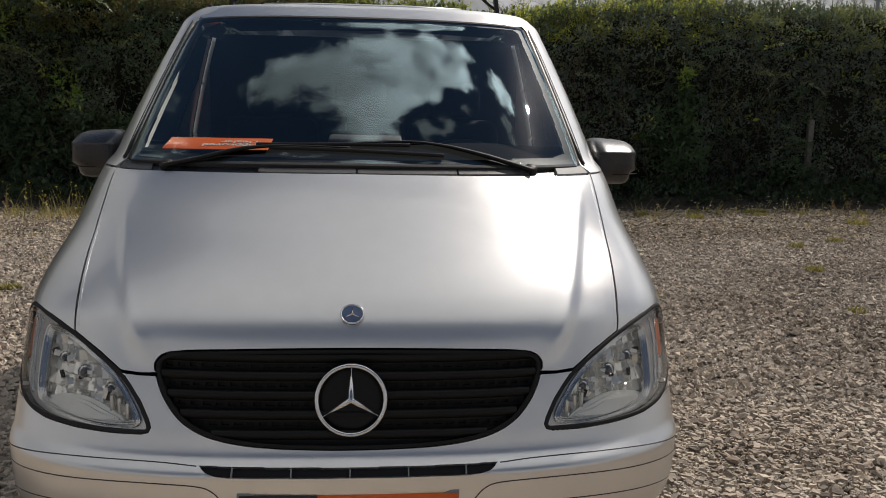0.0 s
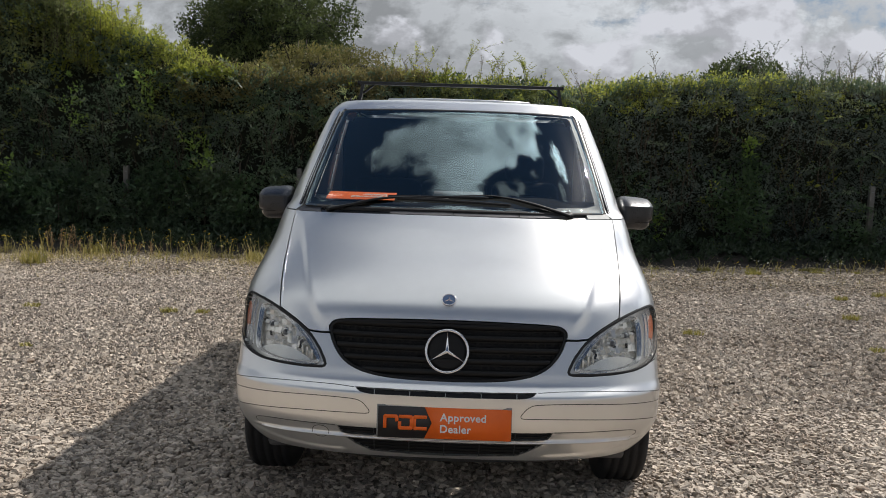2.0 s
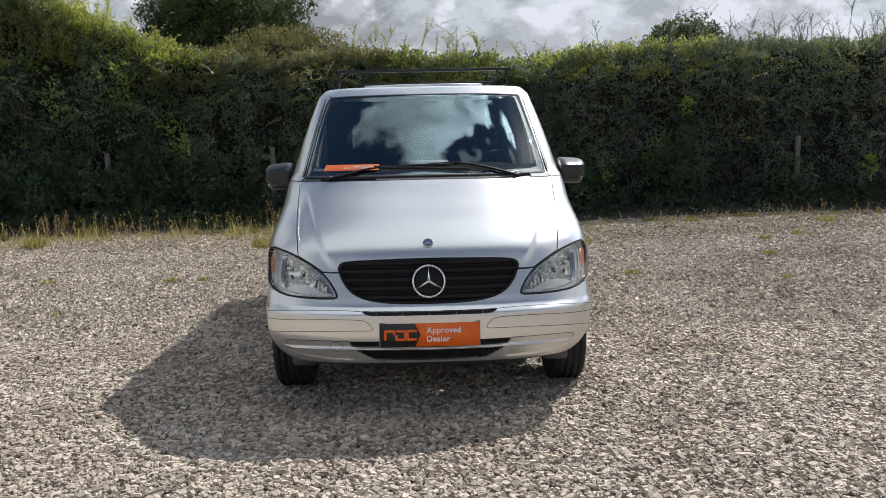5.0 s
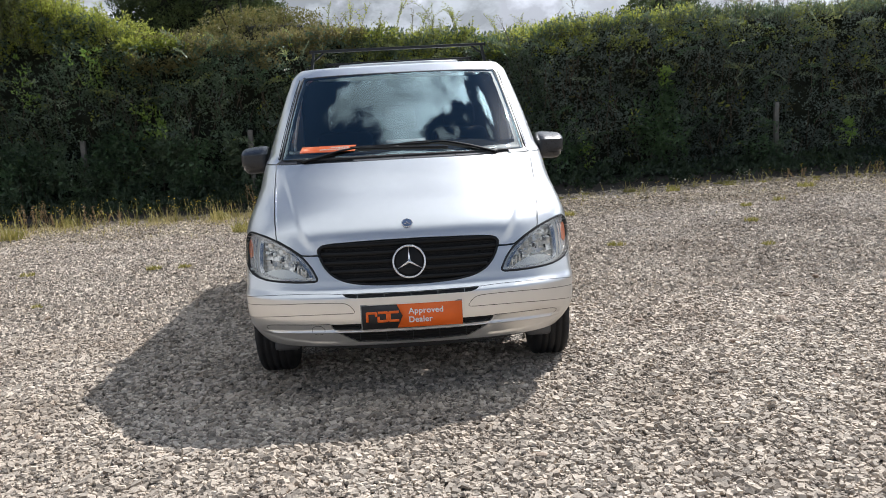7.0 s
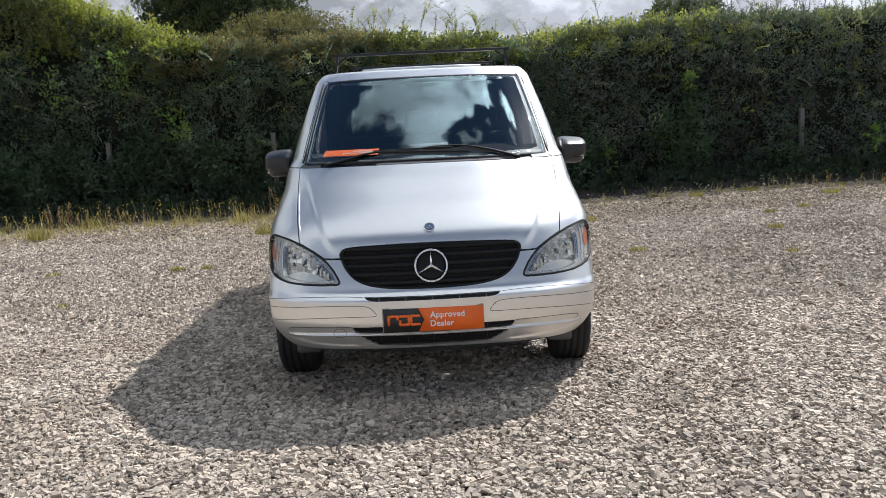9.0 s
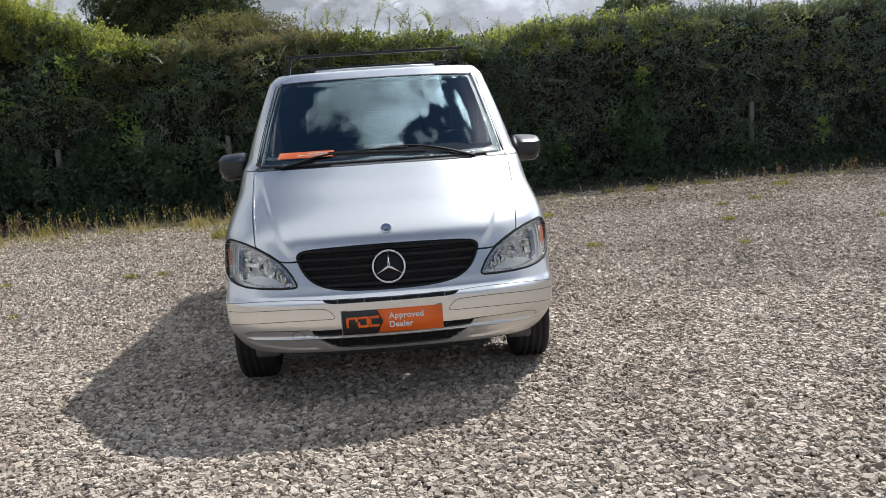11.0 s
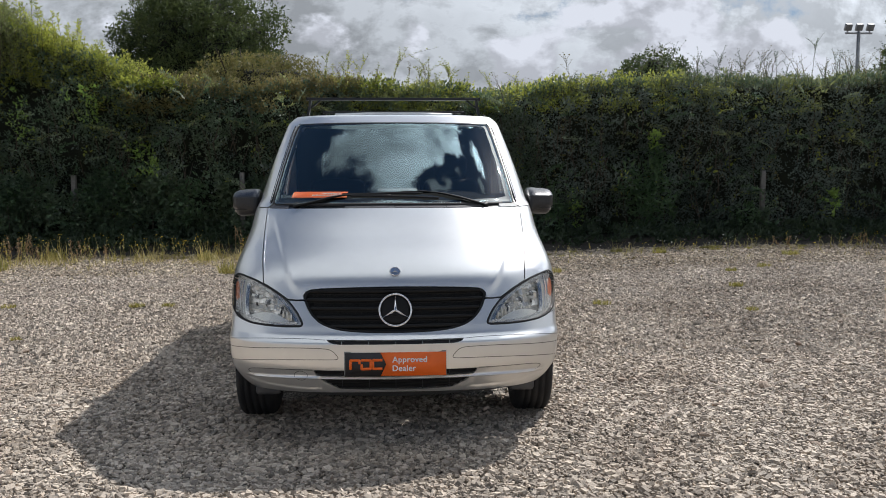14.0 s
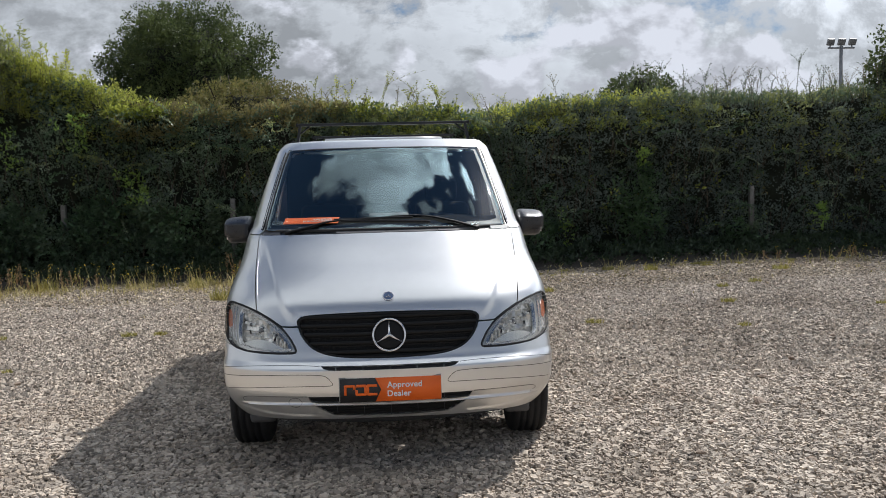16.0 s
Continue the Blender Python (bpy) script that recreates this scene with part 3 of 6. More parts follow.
def panel(poly, lift=0.0, thick=0.02, da=2.5, dz=0.02, holes=()):
    """A piece of the skin inside the outline poly (a, z), with turned-in edges thick metres deep; holes are outlines left open."""
    bm = bmesh.new()
    verts = {}

    def vert(a, z):
        key = (round(a, 4), round(z, 5))
        if key not in verts:
            p = skin(a, z)
            verts[key] = bm.verts.new(p + skin_normal(a, z) * lift if lift else p)
            where[verts[key]] = (a, z)
        return verts[key]
    where = {}
    # mark the cells that an outline crosses
    crossed, cut = set(), set()
    for loop in (poly, *holes):
        for p, q in zip(loop, loop[1:] + loop[:1]):
            n = max(2, int(max(abs(q[0] - p[0]) / da, abs(q[1] - p[1]) / dz) * 6))
            for i in range(n + 1):
                cell = (math.floor((p[0] + (q[0] - p[0]) * i / n) / da), math.floor((p[1] + (q[1] - p[1]) * i / n) / dz))
                crossed.add(cell)
                if loop is not poly:
                    cut.add(cell)
    lo = [math.floor(min(p[k] for p in poly) / s) for k, s in ((0, da), (1, dz))]
    hi = [math.floor(max(p[k] for p in poly) / s) for k, s in ((0, da), (1, dz))]
    for i in range(lo[0], hi[0] + 1):
        for j in range(lo[1], hi[1] + 1):
            x0, x1, y0, y1 = i * da, (i + 1) * da, j * dz, (j + 1) * dz
            mx, my = (x0 + x1) / 2, (y0 + y1) / 2
            if (i, j) in crossed:
                sub = 3
                pieces = []
                if (i, j) in cut:
                    for u in range(sub * 2):
                        for v in range(sub * 2):
                            b = (x0 + (x1 - x0) * u / 6, x0 + (x1 - x0) * (u + 1) / 6, y0 + (y1 - y0) * v / 6, y0 + (y1 - y0) * (v + 1) / 6)
                            if inside(poly, (b[0] + b[1]) / 2, (b[2] + b[3]) / 2) and not any(inside(h, (b[0] + b[1]) / 2, (b[2] + b[3]) / 2) for h in holes):
                                pieces.append([(b[0], b[2]), (b[1], b[2]), (b[1], b[3]), (b[0], b[3])])
                else:
                    pieces.append(clip_cell(poly, x0, x1, y0, y1))
            elif inside(poly, mx, my) and not any(inside(h, mx, my) for h in holes):
                pieces = [[(x0, y0), (x1, y0), (x1, y1), (x0, y1)]]
            else:
                continue
            for pc in pieces:
                vs = []
                for p in pc:
                    v = vert(*p)
                    if v not in vs:
                        vs.append(v)
                if len(vs) >= 3:
                    try:
                        bm.faces.new(vs)
                    except ValueError:
                        pass
    bm.normal_update()
    for f in bm.faces:
        a, z = where[f.verts[0]]
        if f.normal.dot(skin_normal(a, z)) < 0:
            f.normal_flip()
    if thick:
        rim = [e for e in bm.edges if len(e.link_faces) == 1]
        twin = {}
        for e in rim:
            for v in e.verts:
                if v not in twin:
                    twin[v] = bm.verts.new(v.co - skin_normal(*where[v]) * thick)
        for e in rim:
            u, v = e.verts
            f = e.link_faces[0]
            vs = [lp.vert for lp in f.loops]
            if vs[(vs.index(u) + 1) % len(vs)] == v:
                u, v = v, u
            bm.faces.new((u, v, twin[v], twin[u]))
            e.smooth = False
    return bm


def ribbon(line, width, lift=0.002, thick=0.006):
    """A narrow raised strip along a line on the skin (a, z), closed if its ends meet."""
    closed = math.hypot(line[0][0] - line[-1][0], (line[0][1] - line[-1][1]) * 100) < 1e-6
    pts = line[:-1] if closed else line
    bm = bmesh.new()
    rows = []
    k = len(pts)
    for i, (a, z) in enumerate(pts):
        p, n = skin(a, z), skin_normal(a, z)
        q0 = pts[i - 1] if closed or i else pts[i]
        q1 = pts[(i + 1) % k] if closed or i < k - 1 else pts[i]
        d = (skin(*q1) - skin(*q0)).normalized()
        s = n.cross(d).normalized() * width / 2
        rows.append([bm.verts.new(p + n * h + s * f) for h, f in ((-thick, -1), (lift * 0.6, -1), (lift, -0.5), (lift, 0.5), (lift * 0.6, 1), (-thick, 1))])
    for i in range(k if closed else k - 1):
        r, q = rows[i], rows[(i + 1) % k]
        for j in range(5):
            bm.faces.new((r[j], q[j], q[j + 1], r[j + 1]))
    if not closed:
        bm.faces.new(rows[0])
        bm.faces.new(rows[-1][::-1])
    bmesh.ops.recalc_face_normals(bm, faces=bm.faces)
    return bm


def F(points):
    return [on_front(*p) for p in points]


def flip(poly):
    return [(-a, z) for a, z in poly]


van = tagged(empty("van"), "silver panel van with dark grille, standing on gravel", "van")

GRILLE = curve(mirror([(0, 0.846), (0.20, 0.844), (0.38, 0.838), (0.44, 0.833), (0.472, 0.827), (0.491, 0.814), (0.497, 0.795), (0.484, 0.750), (0.455, 0.704), (0.415, 0.667), (0.36, 0.641), (0.29, 0.625),
                       (0.20, 0.616), (0.09, 0.612), (0, 0.611)]))
LIGHT = curve([(0.905, 0.894), (0.825, 0.885), (0.735, 0.857), (0.65, 0.815), (0.578, 0.768), (0.532, 0.715), (0.507, 0.672), (0.501, 0.655), (0.506, 0.645), (0.522, 0.640),
               (0.60, 0.638), (0.70, 0.640), (0.80, 0.647), (0.88, 0.668), (0.935, 0.715), (0.951, 0.785), (0.944, 0.855)])
BONNET_HALF = [(0, 1.260), (0.23, 1.259), (0.467, 1.257), (0.62, 1.254), (0.791, 1.249), (0.786, 1.19), (0.780, 1.11), (0.770, 1.04), (0.755, 0.97), (0.742, 0.91), (0.735, 0.858),
               (0.65, 0.816), (0.590, 0.779), (0.54, 0.776)] + [p for p in GRILLE[::-1] if p[0] >= 0 and p[1] > 0.777]

# inner shell, dark behind all the joints
inner_outline = straight([(-93, 0.24), (93, 0.24), (93, 1.24), (-93, 1.24)], 2.0)
part("inner_shell", panel(inner_outline, lift=-0.085, thick=0, da=4, dz=0.04), "inner", van)

# bonnet
bonnet = part("bonnet", panel(inset(F(straight(mirror(BONNET_HALF))), 0.0050), da=1.0, dz=0.012), "paint", van)


for sgn in (1, -1):
    edge_line = [(sgn * a, z) for a, z in F(curve([(0.776, 1.235), (0.774, 1.19), (0.768, 1.11), (0.758, 1.04), (0.743, 0.97), (0.730, 0.91), (0.724, 0.872)], 4, closed=False))]
    part("rolled_edge", ribbon(edge_line, 0.0018, lift=0.0004, thick=0.003), "paint", bonnet)


def star(radius, depth, at, turn):
    """A three-armed star with ridged arms, facing -y."""
    bm = bmesh.new()
    for k in range(3):
        ang = math.tau * k / 3 + math.pi / 2
        d, s = Vector((math.cos(ang), 0, math.sin(ang))), Vector((-math.sin(ang), 0, math.cos(ang)))
        mid = radius * 0.22
        tip, left, right = d * radius, (Vector((math.cos(ang + 1.047), 0, math.sin(ang + 1.047)))) * mid * 0.62, (Vector((math.cos(ang - 1.047), 0, math.sin(ang - 1.047)))) * mid * 0.62
        top = Vector((0, -depth, 0))
        vs = [bm.verts.new(v) for v in (tip + Vector((0, -depth * 0.2, 0)), left, top, right, tip + Vector((0, depth * 0.4, 0)), left + Vector((0, depth * 0.4, 0)), right + Vector((0, depth * 0.4, 0)))]
        for f in ((0, 2, 1), (0, 3, 2), (0, 1, 5, 4), (0, 4, 6, 3)):
            bm.faces.new([vs[i] for i in f])
    bmesh.ops.recalc_face_normals(bm, faces=bm.faces)
    bmesh.ops.transform(bm, matrix=Matrix.Translation(at) @ turn, verts=bm.verts)
    return bm


def ring(radius, thick, at, turn, steps=56):
    pts = [Matrix.Translation(at) @ turn @ Vector((radius * math.cos(k * math.tau / steps), 0, radius * math.sin(k * math.tau / steps))) for k in range(steps)]
    return tube(pts, thick, 8, close=True, axis=(turn.to_3x3() @ Vector((0, 1, 0))))


def disc(radius, depth, at, turn, steps=40):
    b = lathe([(0.0005, -depth), (radius * 0.8, -depth), (radius, -depth * 0.6), (radius, depth)], steps=steps)
    bmesh.ops.transform(b, matrix=Matrix.Translation(at) @ turn, verts=b.verts)
    return b


badge_turn = Matrix.Rotation(radians(-48), 4, "X")
badge_at = skin(0, 0.927)
badge = part("badge", disc(0.030, 0.004, badge_at, badge_turn), "blue", bonnet, "small round blue badge")
part("badge_rim", ring(0.029, 0.0028, badge_at + Vector((0, -0.003, 0.002)), badge_turn, 36), "chrome", bonnet)
part("badge_star", star(0.022, 0.004, badge_at + Vector((0, -0.004, 0.003)), badge_turn), "chrome", bonnet)

# grille: recessed backing, five slats, perforated strips between them, round emblem
grille = part("grille", panel(inset(F(GRILLE), 0.0015), lift=-0.03, thick=0.0), "black", van, "black plastic slatted grille")


def grille_half(z):
    best = 0.0
    for p, q in zip(GRILLE, GRILLE[1:] + GRILLE[:1]):
        if (p[1] > z) != (q[1] > z):
            best = max(best, abs(p[0] + (q[0] - p[0]) * (z - p[1]) / (q[1] - p[1])))
    return best


part("grille_frame", ribbon([(a, z) for a, z in inset(F(GRILLE), 0.005)] + [inset(F(GRILLE), 0.005)[0]], 0.009, lift=-0.001, thick=0.035), "black", grille)
for zc in (0.822, 0.777, 0.732, 0.687, 0.641):
    bm = bmesh.new()
    half = grille_half(zc) - 0.012
    rows = []
    for i in range(41):
        x = -half + 2 * half * i / 40
        y = skin(*on_front(x, zc)).y
        rows.append([bm.verts.new((x, y + dy, zc + h)) for dy, h in ((0.028, 0.010), (0.010, 0.0135), (0.003, 0.009), (0.006, -0.008), (0.016, -0.0135), (0.028, -0.012))])
    for r, q in zip(rows, rows[1:]):
        for j in range(5):
            bm.faces.new((r[j], q[j], q[j + 1], r[j + 1]))
    bmesh.ops.recalc_face_normals(bm, faces=bm.faces)
    part("slat", bm, "black", grille)
for zc in (0.7995, 0.7545, 0.7095, 0.664):
    bm = bmesh.new()
    half = grille_half(zc) - 0.015
    n = int(2 * half / 0.031)
    for i in range(n + 1):
        x = -half + 2 * half * i / n
        y = skin(*on_front(x, zc)).y + 0.0255
        rounded_box((0.012, 0.005, 0.022), (x, y, zc), 0.0, bm=bm)
    for up in (-0.0085, 0.0085):
        rows = [[bm.verts.new((x, skin(*on_front(x, zc)).y + 0.0235 + dy, zc + up + dz)) for dy, dz in ((0, -0.004), (0, 0.004), (0.004, 0.004), (0.004, -0.004))] for x in [-half + 2 * half * i / 30 for i in range(31)]]
        for r, q in zip(rows, rows[1:]):
            for j in range(4):
                bm.faces.new((r[j], q[j], q[(j + 1) % 4], r[(j + 1) % 4]))
    bmesh.ops.recalc_face_normals(bm, faces=bm.faces)
    part("perforated_strip", bm, "black", grille, smooth=False)
emblem_at = Vector((0, skin(0, 0.728).y - 0.006, 0.728))
tilt = Matrix.Rotation(radians(-14), 4, "X")
part("emblem_disc", disc(0.084, 0.006, emblem_at + Vector((0, 0.012, 0)), tilt), "black", grille)
part("emblem_ring", ring(0.0865, 0.0062, emblem_at, tilt), "chrome", grille, "chrome ring")
part("emblem_star", star(0.084, 0.016, emblem_at, tilt), "chrome", grille, "chrome three-armed star")

# headlights
LIGHT_BOX = F(LIGHT)
for sgn in (1, -1):
    poly = LIGHT_BOX if sgn > 0 else flip(LIGHT_BOX)
    bowl_line = curve([(0.536, 0.664), (0.570, 0.725), (0.616, 0.775), (0.685, 0.821), (0.755, 0.853), (0.815, 0.862), (0.840, 0.842), (0.846, 0.77), (0.838, 0.695), (0.80, 0.673), (0.70, 0.656), (0.60, 0.651)])
    bowl_line = F(bowl_line) if sgn > 0 else flip(F(bowl_line))
    light = part("headlight", panel(inset(poly, 0.006), lift=-0.018, thick=0.02, da=1.5, dz=0.012, holes=[bowl_line]), "lamp", van, "clear headlight with amber indicator")
    loop = inset(poly, 0.005)
    part("seal", ribbon(loop + [loop[0]], 0.0105, lift=0.0015, thick=0.03), "rubber", light)
    part("lens", panel(inset(poly, 0.004), lift=0.0, thick=0, da=2, dz=0.015), "clear", light, "clear lens").visible_shadow = False
    # facetted bowl with two bulbs, a half dome below them and a bright double rim
    bowl = panel(bowl_line, lift=-0.036, thick=-0.02, da=0.45, dz=0.0065)
    for v in bowl.verts:
        cx, cz = math.floor((v.co.x + 0.2 * v.co.z) / 0.021), math.floor(v.co.z / 0.031)
        t1, t2 = noise.noise(Vector((cx * 3.17, cz * 5.3, 4.0))), noise.noise(Vector((cx * 7.7, cz * 2.9, 9.0)))
        v.co.y += (1.5 * t1 - 0.30 * sgn) * (v.co.x + 0.2 * v.co.z - (cx + 0.5) * 0.021) + (1.7 * t2 + 0.35) * (v.co.z - (cz + 0.5) * 0.031)
    part("reflector", bowl, "bowl", light, smooth=False)
    for gap, wide, lift in ((0.0, 0.0055, -0.010), (0.008, 0.0035, -0.020), (0.014, 0.003, -0.026)):
        rim_line = inset(bowl_line, gap) if gap else bowl_line
        part("bowl_rim", ribbon(rim_line + [rim_line[0]], wide, lift=lift, thick=0.02), "chrome", light)
    for x, z, r in ((0.715, 0.765, 0.012), (0.632, 0.735, 0.010), (0.785, 0.79, 0.010)):
        a, _ = on_front(x, z)
        at = skin(a, z) - skin_normal(a, z) * 0.03
        at.x *= sgn
        part("bulb", lathe([(0.0005, -0.012), (r * 0.5, -0.010), (r * 0.75, -0.004), (r, 0.0), (r, 0.025)], at, "y", 16), "steel", light)
        part("bulb_collar", lathe([(r * 1.1, 0.0), (r * 1.7, 0.004), (r * 1.8, 0.012)], at, "y", 18), "chrome", light)
    steps = np.random.default_rng(29)
    for k in range(22):   # small plates and sockets; pale and black tones paint in reflections and shade
        x = float(steps.uniform(0.585, 0.825))
        z = float(steps.uniform(0.715 if x > 0.62 else 0.69, 0.655 + 0.165 * ((x - 0.54) / 0.3) ** 0.6))
        wide, tall = float(steps.uniform(0.010, 0.026)), float(steps.uniform(0.008, 0.022))
        turn_p = (float(steps.uniform(-50, 10)), float(steps.uniform(-25, 25)), sgn * float(steps.uniform(-35, 35)))
        a, _ = on_front(x, z)
        at = skin(a, z) - skin_normal(a, z) * float(steps.uniform(0.026, 0.036))
        part("reflection_plate", rounded_box((wide, 0.006, tall), (sgn * at.x, at.y, at.z), 0.001, rot=turn_p, segs=1), ("bowl", "dome", "inner", "dome", "bowl")[k % 5], light, smooth=False)
    for i, low in ((0, 0.0), (1, 0.012), (2, 0.022)):   # stepped half dome
        dome_line = [(sgn * a, z) for a, z in F(curve([(0.585 + low, 0.663 + low * 0.3), (0.63 + low, 0.693 - low * 0.6), (0.70, 0.712 - low * 0.8), (0.77 - low, 0.708 - low * 0.6), (0.825 - low, 0.684), (0.70, 0.662)]))]
        part("half_dome", panel(dome_line, lift=-0.026 + 0.005 * i, thick=0.018, da=1.5, dz=0.012), "dome", light)
    for x, z in ((0.576, 0.69), (0.60, 0.70), (0.622, 0.705)):   # upright ribs by the inner tip
        a, _ = on_front(x, z)
        at = skin(a, z) - skin_normal(a, z) * 0.028
        part("rib", rounded_box((0.009, 0.02, 0.045), (sgn * at.x, at.y, at.z), 0.002), "lamp", light)
    for x, low_z, top_z in ((0.866, 0.690, 0.868), (0.884, 0.700, 0.872), (0.900, 0.715, 0.760)):   # upright flutes beside the bowl
        flute = [(sgn * a, z) for a, z in F(curve([(x - 0.008, low_z), (x, (low_z * 2 + top_z) / 3), (x + 0.004, (low_z + top_z * 2) / 3), (x - 0.004, top_z)], 5, closed=False))]
        part("flute", ribbon(flute, 0.011, lift=-0.012, thick=0.006), "chrome", light)
    amber = curve([(0.930, 0.848), (0.917, 0.840), (0.905, 0.808), (0.905, 0.770), (0.916, 0.748), (0.936, 0.77), (0.940, 0.82)])
    poly_a = F(amber) if sgn > 0 else flip(F(amber))
    part("indicator", panel(poly_a, lift=-0.014, thick=0.02, da=1.5, dz=0.015), "amber", light, "amber indicator")

# front bumper with its openings
WHEEL_Y, WHEEL_R = 0.74, 0.325
ARCH = 0.385


def arch(z0, z1, n=10, front=True):
    """Points (y, z) of the front wheel arch between two heights, on its fore or aft side."""
    out = []
    for i in range(n + 1):
        z = z0 + (z1 - z0) * i / n
        h = math.sqrt(max(0.0, ARCH**2 - (z - WHEEL_R) ** 2))
        out.append((WHEEL_Y - h if front else WHEEL_Y + h, z))
    return out


def right_bumper_half():
    top = [p for p in GRILLE[::-1] if p[0] >= 0 and p[1] < 0.775] + [(0.497, 0.776), (0.54, 0.775), (0.588, 0.777), (0.578, 0.768), (0.532, 0.715), (0.507, 0.672), (0.501, 0.655), (0.506, 0.645), (0.522, 0.640), (0.60, 0.638), (0.70, 0.640), (0.80, 0.647), (0.88, 0.668)]
    half = F(top)
    half += [on_side(0.39, 0.685), on_side(0.46, 0.66)]
    half += [on_side(y, z) for y, z in arch(0.625, 0.28, 10)]
    half += F([(0.84, 0.270), (0.80, 0.268), (0.72, 0.268), (0.60, 0.270), (0.30, 0.273), (0.0, 0.274)])
    return half


half = right_bumper_half()
BUMPER = half + [(-a, z) for a, z in half[::-1] if abs(a) > 1e-6]
SLOT = mirror([(0, 0.577), (0.28, 0.579), (0.372, 0.580), (0.355, 0.567), (0.33, 0.560), (0.30, 0.557), (0, 0.556)])
OPEN_UP = mirror([(0, 0.414), (0.445, 0.414), (0.436, 0.395), (0.425, 0.380), (0, 0.374)])
OPEN_LOW = mirror([(0, 0.358), (0.41, 0.361), (0.35, 0.325), (0.303, 0.301), (0.15, 0.293), (0, 0.290)])
HOLES = [F(straight(h, 0.02)) for h in (SLOT, OPEN_UP, OPEN_LOW)]
bumper = part("bumper", panel(inset(BUMPER, 0.0025), da=1.0, dz=0.006, thick=0.03, holes=HOLES), "paint", van, "silver painted bumper")
# black panels just behind the skin stand for the shade inside the openings
for name, z0, z1, hw in (("slot_shade_panel", 0.550, 0.585, 0.39), ("opening_shade_panel", 0.28, 0.42, 0.47)):
    part(name, panel(F(straight([(-hw, z0), (hw, z0), (hw, z1), (-hw, z1)], 0.03)), lift=-0.010, thick=0), "black", bumper)
for zc in (0.306, 0.322, 0.338, 0.354, 0.392, 0.404):
    part("mesh_bar", ribbon([on_front(-0.44 + 0.88 * i / 40, zc) for i in range(41)], 0.005, lift=-0.006, thick=0.01), "black", bumper)
for x in (-0.29, -0.145, 0.0, 0.145, 0.29):
    part("slot_bar", ribbon([on_front(x, 0.553 + 0.004 * i) for i in range(8)], 0.003, lift=-0.001, thick=0.012), "pale", bumper)
    part("opening_bar", ribbon([on_front(x, 0.285 + 0.013 * i) for i in range(11)], 0.003, lift=-0.003, thick=0.012), "grey", bumper)
GROOVE = [(0.377, 0.5785), (0.46, 0.5825), (0.56, 0.583), (0.68, 0.580), (0.765, 0.575), (0.85, 0.566), (0.91, 0.554), (0.955, 0.535)]
STRIP = [(0.962, 0.497), (0.955, 0.498), (0.92, 0.508), (0.85, 0.518), (0.75, 0.526), (0.62, 0.534), (0.50, 0.537), (0.38, 0.534), (0.34, 0.522), (0.318, 0.500), (0.309, 0.484), (0.325, 0.475),
         (0.42, 0.474), (0.55, 0.471), (0.65, 0.466), (0.75, 0.458), (0.85, 0.446), (0.93, 0.428), (0.962, 0.420)]
# rim of the scoop, drawn in grey for the shade in its crease
SCOOP = [(0.450, 0.4155), (0.60, 0.4145), (0.72, 0.4115), (0.785, 0.405), (0.812, 0.392), (0.806, 0.376), (0.785, 0.366)]
for sgn in (1, -1):
    for line in (GROOVE, STRIP, SCOOP):
        pts = [(sgn * a, z) for a, z in F(curve(line, 4, closed=False))]
        part("body_line", ribbon(pts, 0.0032, lift=0.0006, thick=0.004), "grey", bumper)
# bright edge between the two lower openings
part("trim_edge", ribbon([on_front(x, 0.3665 - 0.012 * max(0.0, (abs(x) - 0.44) / 0.41) ** 2.2) for x in [-0.785 + 1.57 * i / 80 for i in range(81)]], 0.008, lift=0.004, thick=0.02), "paint", bumper)
# round cover of the towing eye
cover = [on_front(-0.515 + 0.036 * math.cos(k * math.tau / 24), 0.378 + 0.028 * math.sin(k * math.tau / 24)) for k in range(25)]
part("towing_cover", ribbon(cover, 0.0025, lift=0.0008, thick=0.003), "grey", bumper)
# dark underside behind the lower lip
part("under_tray", panel(F(straight([(-0.72, 0.228), (-0.35, 0.214), (-0.12, 0.198), (0.12, 0.198), (0.35, 0.214), (0.72, 0.228), (0.80, 0.28), (-0.80, 0.28)], 0.04)), lift=-0.018, thick=0.25), "grey", van)

